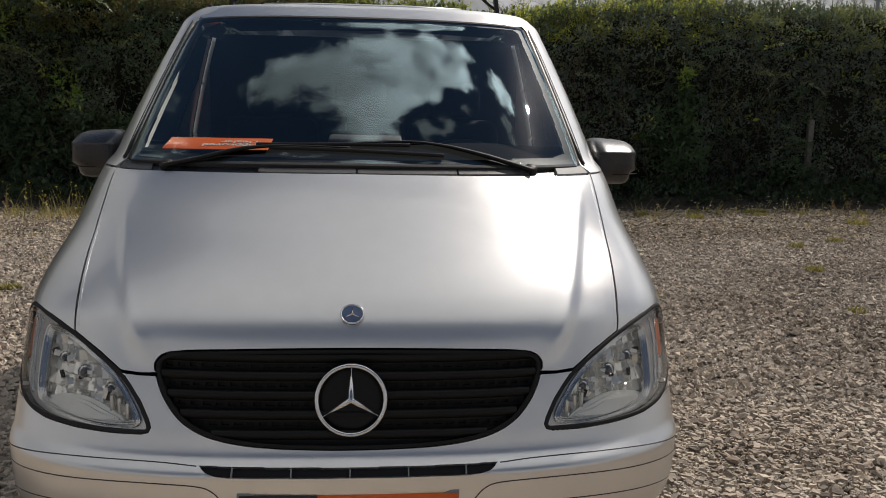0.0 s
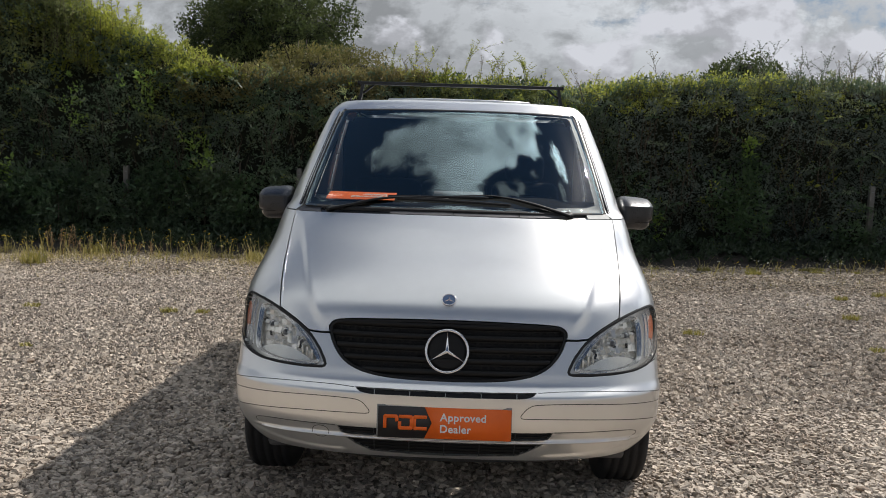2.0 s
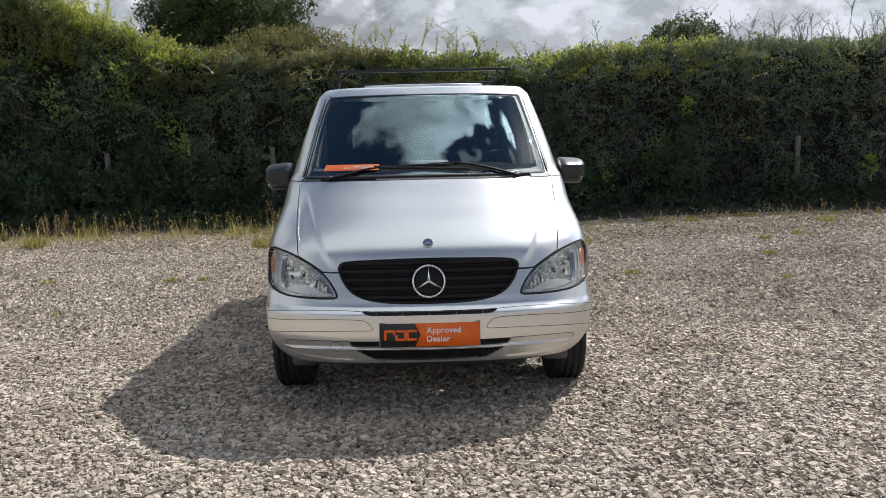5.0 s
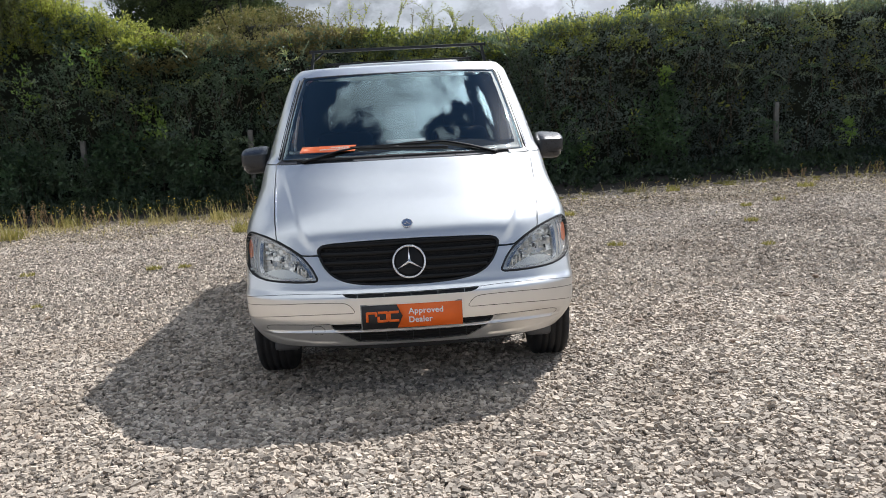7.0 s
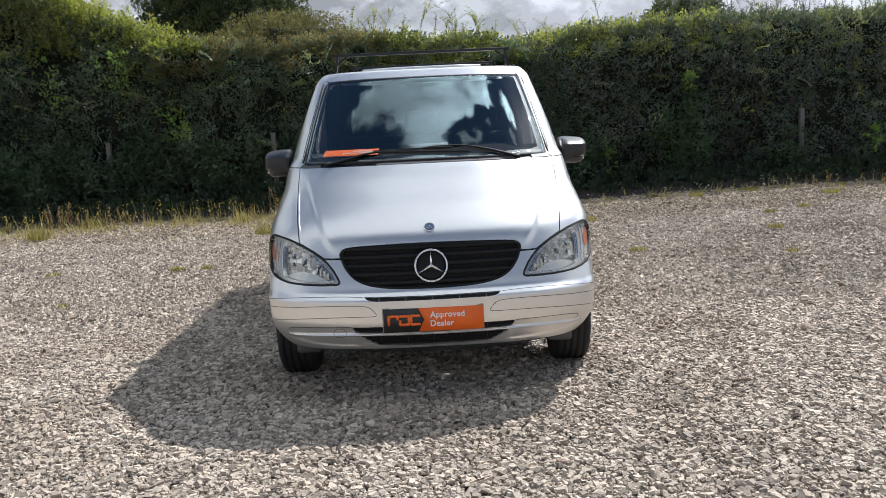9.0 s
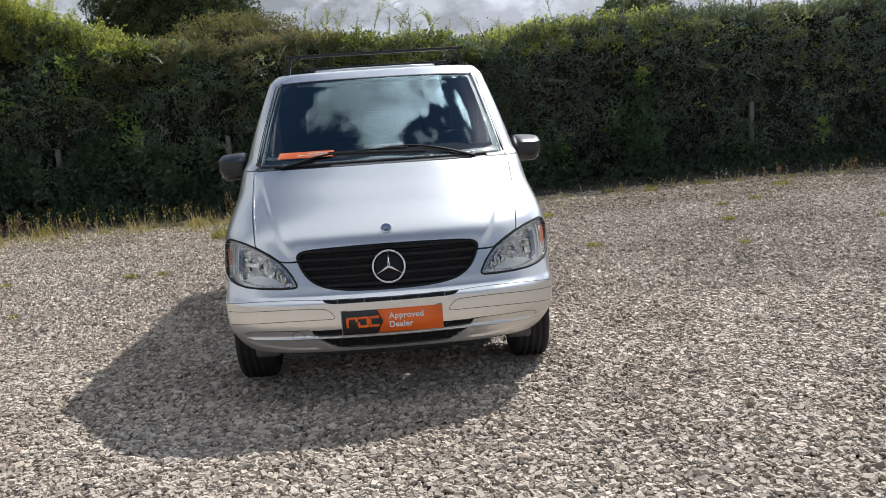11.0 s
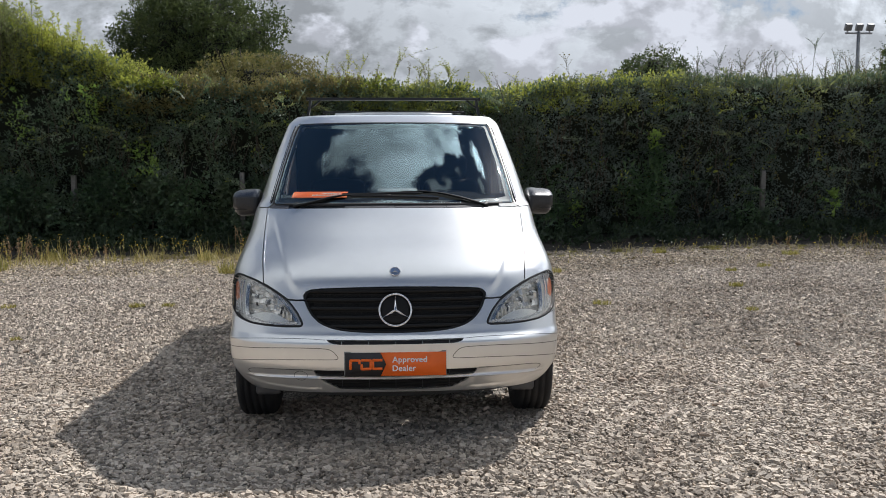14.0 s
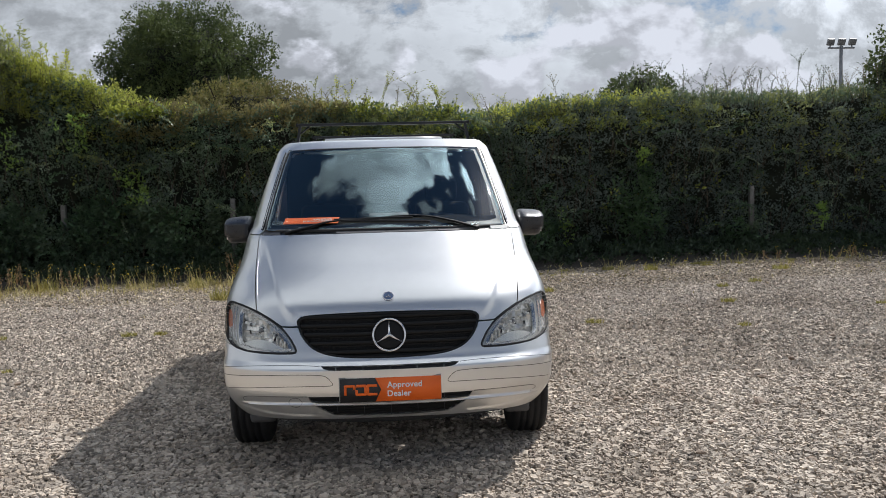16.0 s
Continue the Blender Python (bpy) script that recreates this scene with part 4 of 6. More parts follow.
# wings, doors, flanks
for sgn in (1, -1):
    wing = F([(0.791, 1.249), (0.786, 1.19), (0.780, 1.11), (0.770, 1.04), (0.755, 0.97), (0.742, 0.91), (0.735, 0.858), (0.78, 0.873), (0.825, 0.885), (0.905, 0.894), (0.944, 0.855), (0.951, 0.785), (0.935, 0.715), (0.88, 0.668)])
    wing += [on_side(0.39, 0.685), on_side(0.46, 0.66)] + [on_side(y, z) for y, z in arch(0.625, 0.711, 5)] + [on_side(y, z) for y, z in arch(0.711, 0.28, 12, False)]
    wing += [on_side(y, z) for y, z in ((1.30, 0.27), (1.34, 0.5), (1.36, 0.8), (1.38, 1.1), (1.39, 1.235), (1.2, 1.245), (1.05, 1.247))]
    door = [on_side(y, z) for y, z in straight([(1.36, 0.27), (2.42, 0.27), (2.44, 1.15), (1.40, 1.15), (1.38, 0.8)], 0.08)]
    rear = [on_side(y, z) for y, z in straight([(2.43, 0.27), (TAIL, 0.30), (TAIL, 1.80), (2.48, 1.80), (2.45, 1.15)], 0.08)]
    pillar_in = [(0.765, 1.275), (0.748, 1.40), (0.728, 1.55), (0.705, 1.70), (0.690, 1.79), (0.672, 1.815)]
    pillar = F([(0.795, 1.252)] + pillar_in) + F([(0.60, 1.842), (0.60, 1.874)]) + [on_side(1.95, 1.874), on_side(2.45, 1.874), on_side(2.45, 1.80)]
    pillar += [on_side(y, z) for y, z in ((2.0, 1.79), (1.86, 1.76), (1.70, 1.62), (1.55, 1.48), (1.40, 1.34), (1.32, 1.255), (1.2, 1.246), (1.05, 1.248))]
    window = [on_side(y, z) for y, z in straight([(1.40, 1.16), (2.43, 1.16), (2.46, 1.79), (2.0, 1.78), (1.87, 1.755), (1.70, 1.61), (1.40, 1.33), (1.38, 1.22)], 0.06)]
    for name, poly, mat, thick in (("wing", wing, "paint", 0.02), ("door", door, "paint", 0.02), ("side_panel", rear, "paint", 0.02), ("pillar", pillar, "paint", 0.05), ("door_window", window, "side", 0.0)):
        poly = poly if sgn > 0 else flip(poly)
        if name == "pillar":
            seal = [(sgn * a, z) for a, z in F([(x + 0.012, z) for x, z in pillar_in[:5]])]
            part("pillar_seal", ribbon(seal, 0.010, lift=0.003, thick=0.01), "rubber", van)
        ob = part(name, panel(inset(poly, 0.003), thick=thick, da=2.5, dz=0.02), mat, van)
        if name == "door":
            h = skin(on_side(2.25, 1.02)[0] * sgn, 1.02)
            part("door_handle", rounded_box((0.035, 0.20, 0.035), (h.x + 0.012 * sgn, h.y, h.z), 0.012), "grey", ob)
            part("rub_strip", ribbon([(sgn * on_side(1.42 + 0.98 * i / 20, 0.55)[0], 0.55) for i in range(21)], 0.09, lift=0.012, thick=0.004), "grey", ob)

# roof: crowned sheet with three pressed ribs, and tail
bm = bmesh.new()
grid = []
for j in range(61):
    v = j / 60
    row = []
    for i in range(33):
        u = -1 + 2 * i / 32
        a = u * 90
        rim = skin(a, 1.874)
        y = rim.y + (TAIL - 0.02 - rim.y) * v
        x = rim.x if v == 0 else 0.745 * u + (rim.x - 0.745 * u) * max(0.0, 1 - v * 6)
        crown = 0.009 * (1 - u * u) * smoothstep(0.0, 0.12, v)
        rib = 0.008 * smoothstep(1.74, 1.79, y) * smoothstep(0.43, 0.40, abs(x)) if abs(x) < 0.43 else 0.0
        row.append(bm.verts.new((x, y, 1.874 + crown + rib)))
    grid.append(row)
for r, q in zip(grid, grid[1:]):
    for i in range(32):
        bm.faces.new((r[i], r[i + 1], q[i + 1], q[i]))
part("roof", bm, "paint", van)
for sgn in (1, -1):
    part("roof_seam", tube([(sgn * 0.425, 1.78, 1.887), (sgn * 0.43, 2.4, 1.890), (sgn * 0.43, TAIL - 0.1, 1.888)], 0.010, 8), "paint", van)
    part("roof_gutter", tube([(sgn * 0.665, 1.80, 1.884), (sgn * 0.70, 2.0, 1.882), (sgn * 0.715, TAIL - 0.1, 1.880)], 0.008, 6), "grey", van)
part("roof_rib", tube([(-0.425, 1.78, 1.887), (-0.2, 1.755, 1.891), (0.2, 1.755, 1.891), (0.425, 1.78, 1.887)], 0.011, 8), "paint", van)
part("tail", rounded_box((1.70, 0.06, 1.50), (0, TAIL - 0.03, 1.05), 0.03), "paint", van)
part("floor_pan", rounded_box((1.60, 3.9, 0.10), (0, 2.75, 0.33), 0.03), "inner", van)

# windscreen, header and cowl
SCREEN = mirror([(0, 1.812), (0.30, 1.811), (0.55, 1.809), (0.655, 1.806), (0.676, 1.795), (0.700, 1.70), (0.724, 1.55), (0.745, 1.40), (0.760, 1.285), (0.740, 1.276), (0.50, 1.277), (0.25, 1.279), (0, 1.280)])
pane = panel(F(straight(SCREEN, 0.03)), thick=0, da=1.0, dz=0.008)
for v in pane.verts:   # the pane runs straighter than the skin towards its sides and turns in at the seal
    side = float(np.interp(v.co.z, (1.285, 1.40, 1.55, 1.70, 1.795), (0.760, 0.745, 0.724, 0.700, 0.676)))
    u = abs(v.co.x) / side
    if u > 0.85:
        x1 = 0.85 * side
        p0, p1 = skin(*on_front(x1 - 0.01, v.co.z)), skin(*on_front(x1, v.co.z))
        even = p1.y + (p1.y - p0.y) / 0.01 * (abs(v.co.x) - x1)
        v.co.y = even + (v.co.y - even) * smoothstep(0.955, 1.0, u)
screen = part("windscreen", pane, "screen", van, "windscreen mirroring bright clouds")
screen.visible_shadow = False
loop = inset(F(straight(SCREEN, 0.02)), 0.006)
part("screen_seal", ribbon(loop + [loop[0]], 0.016, lift=0.0012, thick=0.015), "rubber", screen)
frit = mirror([(0, 1.300), (0.40, 1.303), (0.66, 1.308), (0.712, 1.318), (0.700, 1.45), (0.675, 1.62), (0.648, 1.78), (0.63, 1.792), (0.30, 1.798), (0, 1.799)])
part("screen_border", panel(F(straight(SCREEN, 0.03)), lift=-0.004, thick=0, da=2.5, dz=0.02, holes=[F(straight(frit, 0.02))]), "black", screen, "black printed border")
part("header", panel(inset(F(straight(mirror([(0, 1.874), (0.60, 1.874), (0.60, 1.842), (0.672, 1.815), (0.655, 1.809), (0.30, 1.814), (0, 1.815)]), 0.03)), 0.0005), thick=0.02, dz=0.01), "paint", van)
part("cowl", panel(F(straight(mirror([(0, 1.283), (0.5, 1.281), (0.770, 1.279), (0.788, 1.251), (0.62, 1.256), (0.30, 1.260), (0, 1.262)]), 0.02)), lift=-0.012, thick=0.0, dz=0.008), "housing", van, "dark plastic cowl")
for x0, x1 in ((-0.30, -0.003), (0.003, 0.31), (0.316, 0.55)):
    up = 0.004 if x0 > 0.1 else 0.0
    part("cowl_strip", panel(F(straight([(x0, 1.265), (x1, 1.265), (x1, 1.277 + up), (x0, 1.275 + up)], 0.03)), lift=-0.006, thick=0.006, dz=0.006), "strip", van, "grey cowl strip")
part("cowl_end", panel(F(straight([(0.652, 1.258), (0.782, 1.255), (0.768, 1.277), (0.652, 1.277)], 0.02)), lift=-0.002, thick=0.01, dz=0.006), "pale", van)
part("cowl_end", panel(F(straight([(-0.652, 1.277), (-0.768, 1.277), (-0.782, 1.255), (-0.652, 1.258)], 0.02)), lift=-0.006, thick=0.01, dz=0.006), "grey", van)
for sgn in (1, -1):   # dark joint along the pillar
    line = [(sgn * a, z) for a, z in F(curve([(0.789, 1.278), (0.775, 1.40), (0.752, 1.55), (0.728, 1.70), (0.704, 1.80)], 6, closed=False))]
    part("pillar_joint", ribbon(line, 0.006, lift=0.0012, thick=0.004), "rubber", van)

# wheels
for y in (WHEEL_Y, 3.94):
    for sgn in (1, -1):
        w = empty("wheel", (sgn * 0.845, y, WHEEL_R - 0.040))
        w.parent = van
        prof = [(0.205, -0.10), (0.25, -0.110), (0.296, -0.106), (0.312, -0.097), (0.320, -0.086)]
        for c in (-0.060, -0.021, 0.021, 0.060):   # four grooves round the tread
            prof += [(0.325, c - 0.009), (0.316, c - 0.005), (0.316, c + 0.005), (0.325, c + 0.009)]
        prof += [(0.320, 0.086), (0.312, 0.097), (0.296, 0.106), (0.25, 0.110), (0.205, 0.10)]
        part("tyre", lathe(prof, (0, 0, 0), "x", 56), "rubber", w)
        part("rim", lathe([(0.207, 0.10), (0.19, 0.085), (0.185, 0.02), (0.15, 0.03), (0.08, 0.05), (0.06, 0.045), (0.0005, 0.045)] if sgn > 0 else
                          [(0.207, -0.10), (0.19, -0.085), (0.185, -0.02), (0.15, -0.03), (0.08, -0.05), (0.06, -0.045), (0.0005, -0.045)], (0, 0, 0), "x", 40), "steel", w)
    # inner arch liner over the front pair
for sgn in (1, -1):
    bm = bmesh.new()
    rows = []
    for i in range(15):
        ang = math.pi * i / 14
        rows.append([bm.verts.new((sgn * x, WHEEL_Y + 0.40 * math.cos(ang), WHEEL_R + 0.395 * math.sin(ang))) for x in (0.55, 0.75, 0.93)])
    for r, q in zip(rows, rows[1:]):
        for j in range(2):
            bm.faces.new((r[j], r[j + 1], q[j + 1], q[j]))
    part("arch_liner", bm, "inner", van)
    part("air_deflector", rounded_box((0.15, 0.05, 0.085), (sgn * 0.755, 0.42, 0.205), 0.02), "strip", van)

# sign in place of the plate
sign = empty("plate_sign", (0, -0.085, 0.45))
sign.parent = van
TURN_X = Matrix.Rotation(radians(-5), 4, "X")


def slab(outline, y0, y1, bm=None):
    """A flat plate from an outline in (x, z), between two depths, front towards -y."""
    bm = bm or bmesh.new()
    f = [bm.verts.new(TURN_X @ Vector((x, y0, z))) for x, z in outline]
    b = [bm.verts.new(TURN_X @ Vector((x, y1, z))) for x, z in outline]
    bm.faces.new(f)
    bm.faces.new(b[::-1])
    n = len(f)
    for i in range(n):
        bm.faces.new((f[i], b[i], b[(i + 1) % n], f[(i + 1) % n]))
    bmesh.ops.recalc_face_normals(bm, faces=bm.faces)
    return bm


def text_mesh(body, size, at, turn, spacing=1.0):
    """Letters as a thin mesh."""
    cu = bpy.data.curves.new("text", "FONT")
    cu.body, cu.size, cu.extrude, cu.space_character, cu.offset = body, size, 0.0006, spacing, 0.0009
    tmp = bpy.data.objects.new("text", cu)
    scene.collection.objects.link(tmp)
    me = bpy.data.meshes.new_from_object(tmp)
    bpy.data.objects.remove(tmp)
    bm = bmesh.new()
    bm.from_mesh(me)
    bpy.data.meshes.remove(me)
    bmesh.ops.transform(bm, matrix=Matrix.Translation(at) @ turn, verts=bm.verts)
    return bm


SW, SH = 0.270, 0.063
part("holder", slab([(-SW - 0.006, -SH), (SW + 0.002, -SH - 0.002), (SW + 0.002, SH + 0.008), (-SW - 0.006, SH + 0.006)], 0.004, 0.014), "pale", sign)
part("orange_panel", slab([(-0.10, -SH), (SW, -SH), (SW, SH), (-0.10, SH)], -0.001, 0.0035), "orange", sign, "orange printed panel")
part("dark_panel", slab([(-SW, -SH), (-0.082, -SH), (-0.052, 0.0), (-0.082, SH), (-SW, SH)], -0.003, 0.0035), "sign_dark", sign, "charcoal arrow-shaped panel")
UPRIGHT = TURN_X @ Matrix.Rotation(radians(90), 4, "X")
part("lettering", text_mesh("Approved", 0.044, TURN_X @ Vector((-0.018, -0.0022, 0.010)), UPRIGHT, 1.06), "sign_white", sign, "white words on orange", smooth=False)
part("lettering", text_mesh("Dealer", 0.044, TURN_X @ Vector((-0.020, -0.0022, -0.037)), UPRIGHT, 1.06), "sign_white", sign, "white words on orange", smooth=False)


def logo_blocks(kind):
    """Plain open shapes of thick bars."""
    w, h, t = 0.048, 0.046, 0.0085
    bars = [[(0, 0, t, h), (w / 2, h / 2, w, t), (w, h / 3.2, t, h / 2.6)], [(0, -h / 4, t, h / 2), (w, 0, t, h), (w / 2, h / 2, w, t), (w / 2, -h / 2, w, t)],
            [(0, 0, t, h), (w / 2, h / 2, w, t), (w / 2, -h / 2, w, t)]][kind]
    bm = bmesh.new()
    for j, (x, z, bw, bh) in enumerate(bars):
        rounded_box((bw + t * 0.6, 0.002, bh + t * 0.6), (x - 0.242 + kind * 0.060, -0.0038 - 0.0003 * j, z), 0.0, bm=bm)
    bmesh.ops.transform(bm, matrix=TURN_X, verts=bm.verts)
    return bm


for k in range(3):
    part("logo_shape", logo_blocks(k), "orange", sign)

# mirrors
for sgn in (1, -1):
    mir = empty("door_mirror", (sgn * 0.92, 1.30, 1.26))
    mir.parent = van
    bm = bmesh.new()   # squarish shell: bulging front whose upper part leans back, closed behind
    cuts = []
    for q in (0.0, 0.35, 0.6, 0.78, 0.9, 0.96, 1.0):
        loop = []
        for k in range(48 if q else 1):
            c, d = math.cos(k * math.tau / 48), math.sin(k * math.tau / 48)
            loop.append(bm.verts.new((0.096 * q * math.copysign(abs(c) ** 0.42, c), 0.0, 0.100 * q * math.copysign(abs(d) ** 0.42, d))))
        cuts.append(loop)
    for k in range(48):
        bm.faces.new((cuts[0][0], cuts[1][k], cuts[1][(k + 1) % 48]))
        for r, q in zip(cuts[1:], cuts[2:]):
            bm.faces.new((r[k], q[k], q[(k + 1) % 48], r[(k + 1) % 48]))
    for cut in (0.036, 0.042):
        bmesh.ops.bisect_plane(bm, geom=bm.verts[:] + bm.edges[:] + bm.faces[:], plane_co=(0, 0, cut), plane_no=(0, 0, 1))
    for v in bm.verts:
        q = min(1.0, (abs(v.co.x / 0.096) ** 4.8 + abs(v.co.z / 0.100) ** 4.8) ** (1 / 4.8))
        over = max(0.0, v.co.z - 0.039)
        v.co.y = -0.075 * (1 - q ** 5) ** 0.6 + 1.45 * over + 0.36 * v.co.x - 0.012
    rim = [e for e in bm.edges if len(e.link_faces) == 1]
    ext = bmesh.ops.extrude_edge_only(bm, edges=rim)
    back = [v for v in ext["geom"] if isinstance(v, bmesh.types.BMVert)]
    for v in back:
        v.co.y = max(v.co.y + 0.02, 0.10)
    bm.faces.new([v for v in sorted(back, key=lambda v: math.atan2(v.co.z, v.co.x))])
    for v in bm.verts:   # narrower towards the door, lower edge drawn in, top falling outwards
        f = (v.co.x + 0.096) / 0.192
        v.co.z = (v.co.z * (0.90 + 0.10 * f) + 0.010) - max(0.0, v.co.z - 0.02) * 0.32 * f
        if v.co.z < -0.03:
            v.co.x -= 0.02 * f
        v.co.x = sgn * (v.co.x + 0.090)
    bmesh.ops.recalc_face_normals(bm, faces=bm.faces)
    part("housing", bm, "housing", mir, "grey plastic mirror housing")
    part("housing_seam", tube([(sgn * 0.005, -0.066, -0.040), (sgn * 0.06, -0.088, -0.042), (sgn * 0.12, -0.088, -0.041), (sgn * 0.172, -0.064, -0.038)], 0.0022, 5), "black", mir)
    part("mirror_arm", tube([(sgn * -0.06, 0.05, -0.05), (sgn * 0.0, 0.03, -0.055), (sgn * 0.05, 0.0, -0.05)], [0.035, 0.03, 0.03], 10), "housing", mir)
    part("mirror_glass", rounded_box((0.16, 0.006, 0.115), (sgn * 0.10, 0.066, -0.008), 0.002), "chrome", mir)
    part("sail", slab([(0, 0), (0.10, 0), (0.0, 0.10)], -0.005, 0.005), "grey", mir).matrix_basis = Matrix.Translation((sgn * -0.03, 0.0, -0.06)) @ Matrix.Rotation(radians(90), 4, "Z")

# wipers: arm and blade, lying low on the glass


def on_glass(x, z, lift):
    a, _ = on_front(x, z)
    return skin(a, z) + skin_normal(a, z) * lift


for arm_pts, blade_pts in (([(0.559, 1.262), (0.493, 1.282), (0.411, 1.306), (0.321, 1.327), (0.266, 1.337), (0.193, 1.345), (0.121, 1.346), (0.0, 1.341)], [(0.166, 1.337), (-0.024, 1.337), (-0.166, 1.334), (-0.318, 1.332)]),
                           ([(-0.601, 1.260), (-0.498, 1.283), (-0.387, 1.312), (-0.29, 1.325), (-0.166, 1.328), (-0.023, 1.326)], [(-0.272, 1.323), (-0.129, 1.322), (0.013, 1.318), (0.155, 1.313), (0.272, 1.308)])):
    wiper = tagged(empty("wiper"), "")
    wiper.parent = van
    n = len(arm_pts)
    part("wiper_arm", tube([on_glass(x, z, 0.008) for k, (x, z) in enumerate(curve(arm_pts, 4, closed=False))], [0.016 - 0.012 * i / (4 * (n - 1)) for i in range(4 * (n - 1) + 1)], 8, flat=0.6), "black", wiper)
    part("wiper_blade", tube([on_glass(x, z, 0.006) for x, z in curve(blade_pts, 6, closed=False)], 0.0045, 6, flat=1.5), "rubber", wiper)
    px, pz = arm_pts[0]
    part("wiper_pivot", disc(0.022, 0.02, on_glass(px, pz + 0.012, -0.012), Matrix.Rotation(radians(-55), 4, "X"), 20), "black", wiper)

# roof rack: two bars on feet
for y, drop in ((2.60, 0.0), (4.15, 0.008)):
    rack = tagged(empty("roof_bar", (0, y, 1.88 - drop)), "black steel roof bar on two feet", "roof bar", "roof bars")
    part("bar", rounded_box((1.43, 0.035, 0.022), (0, 0, 0.186), 0.005), "rack", rack)
    for sgn in (1, -1):
        bm = bmesh.new()   # pressed foot, wide at the clamp, leaning inwards
        rows = [[bm.verts.new((sgn * x + dx, dy * wide, z)) for dx, dy in ((-0.010, -1), (0.010, -1), (0.010, 1), (-0.010, 1))]
                for x, z, wide in ((0.722, -0.015, 0.045), (0.712, 0.05, 0.034), (0.700, 0.11, 0.024), (0.690, 0.178, 0.020))]
        for r, q in zip(rows, rows[1:]):
            for j in range(4):
                bm.faces.new((r[j], r[(j + 1) % 4], q[(j + 1) % 4], q[j]))
        bmesh.ops.recalc_face_normals(bm, faces=bm.faces)
        part("foot", bm, "rack", rack, smooth=False)
        part("brace", tube([(sgn * 0.700, 0, 0.11), (sgn * 0.660, 0, 0.135), (sgn * 0.610, 0, 0.176)], 0.008, 6), "rack", rack)
        part("end_cap", rounded_box((0.012, 0.040, 0.028), (sgn * 0.718, 0, 0.186), 0.003), "rubber", rack)
        part("clamp", rounded_box((0.05, 0.09, 0.03), (sgn * 0.72, 0, -0.005), 0.006), "rack", rack)

# cab: dashboard, wheel, seats, bulkhead
bm = bmesh.new()
rows = []
for i in range(29):
    x = -0.80 + 1.60 * i / 28
    dome = 0.02 * math.exp(-((x - 0.42) / 0.22) ** 2) + 0.012 * math.exp(-((x - 0.0) / 0.15) ** 2)
    y0 = 0.62 + 0.25 * (abs(x) / 0.8) ** 2.6
    rows.append([bm.verts.new((x, y0 + dy, z + dome * k)) for dy, z, k in ((0.0, 1.262, 0), (0.08, 1.288, 0.2), (0.22, 1.308, 0.6), (0.36, 1.320, 1), (0.45, 1.285, 1), (0.48, 1.15, 0.5), (0.50, 0.95, 0), (0.40, 0.70, 0))])
for r, q in zip(rows, rows[1:]):
    for j in range(7):
        bm.faces.new((r[j], r[j + 1], q[j + 1], q[j]))
bmesh.ops.recalc_face_normals(bm, faces=bm.faces)
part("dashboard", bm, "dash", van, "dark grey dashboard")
sw = empty("steering_wheel", (0.42, 1.36, 1.20))
sw.parent = van
turn = Matrix.Rotation(radians(-52), 4, "X")
part("wheel_rim", ring(0.195, 0.016, (0, 0, 0), turn, 40), "black", sw)
part("hub", disc(0.075, 0.02, (0, 0, 0), turn, 24), "black", sw)
for ang in (0, 180, 270):
    d = turn @ Vector((math.cos(radians(ang)), 0, math.sin(radians(ang))))
    part("spoke", tube([d * 0.05, d * 0.19], 0.014, 6), "black", sw)
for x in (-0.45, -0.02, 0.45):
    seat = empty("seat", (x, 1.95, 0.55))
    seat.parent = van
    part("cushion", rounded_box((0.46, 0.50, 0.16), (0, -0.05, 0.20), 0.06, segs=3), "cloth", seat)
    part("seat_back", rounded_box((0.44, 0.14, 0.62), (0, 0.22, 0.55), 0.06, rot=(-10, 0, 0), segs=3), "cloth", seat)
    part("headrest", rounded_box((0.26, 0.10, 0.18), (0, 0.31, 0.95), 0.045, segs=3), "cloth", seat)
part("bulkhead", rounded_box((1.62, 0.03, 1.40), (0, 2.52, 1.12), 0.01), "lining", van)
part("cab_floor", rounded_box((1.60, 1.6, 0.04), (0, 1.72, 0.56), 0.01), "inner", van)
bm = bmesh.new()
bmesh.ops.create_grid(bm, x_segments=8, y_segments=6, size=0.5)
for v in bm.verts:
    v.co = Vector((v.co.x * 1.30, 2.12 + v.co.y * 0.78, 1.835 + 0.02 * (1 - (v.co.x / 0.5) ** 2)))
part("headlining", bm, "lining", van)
# low grey pad on the middle of the dashboard
part("dash_pad", rounded_box((0.26, 0.10, 0.02), (0.02, 1.00, 1.345), 0.008, rot=(8, 0, 0)), "strip", van, "grey pad on the dashboard")

# orange card on the dashboard, its words upside down
card = tagged(empty("dashboard_card", (-0.50, 0.97, 1.300)), "orange printed card lying on the dashboard", "card")
card.matrix_basis = Matrix.Translation((-0.472, 0.872, 1.327)) @ Euler((radians(13.5), 0, radians(-1))).to_matrix().to_4x4()
part("card_sheet", rounded_box((0.345, 0.14, 0.004), (0, 0, 0), 0.001), "orange", card)
part("card_words", text_mesh("Approved", 0.045, Vector((0.13, -0.010, 0.0035)), Matrix.Rotation(math.pi, 4, "Z")), "sign_white", card, "white words", smooth=False)
part("card_words", text_mesh("Dealer", 0.045, Vector((0.13, 0.030, 0.0035)), Matrix.Rotation(math.pi, 4, "Z")), "sign_white", card, "white words", smooth=False)

# ---------------------------------------------------------------- ground
rng = np.random.default_rng(7)


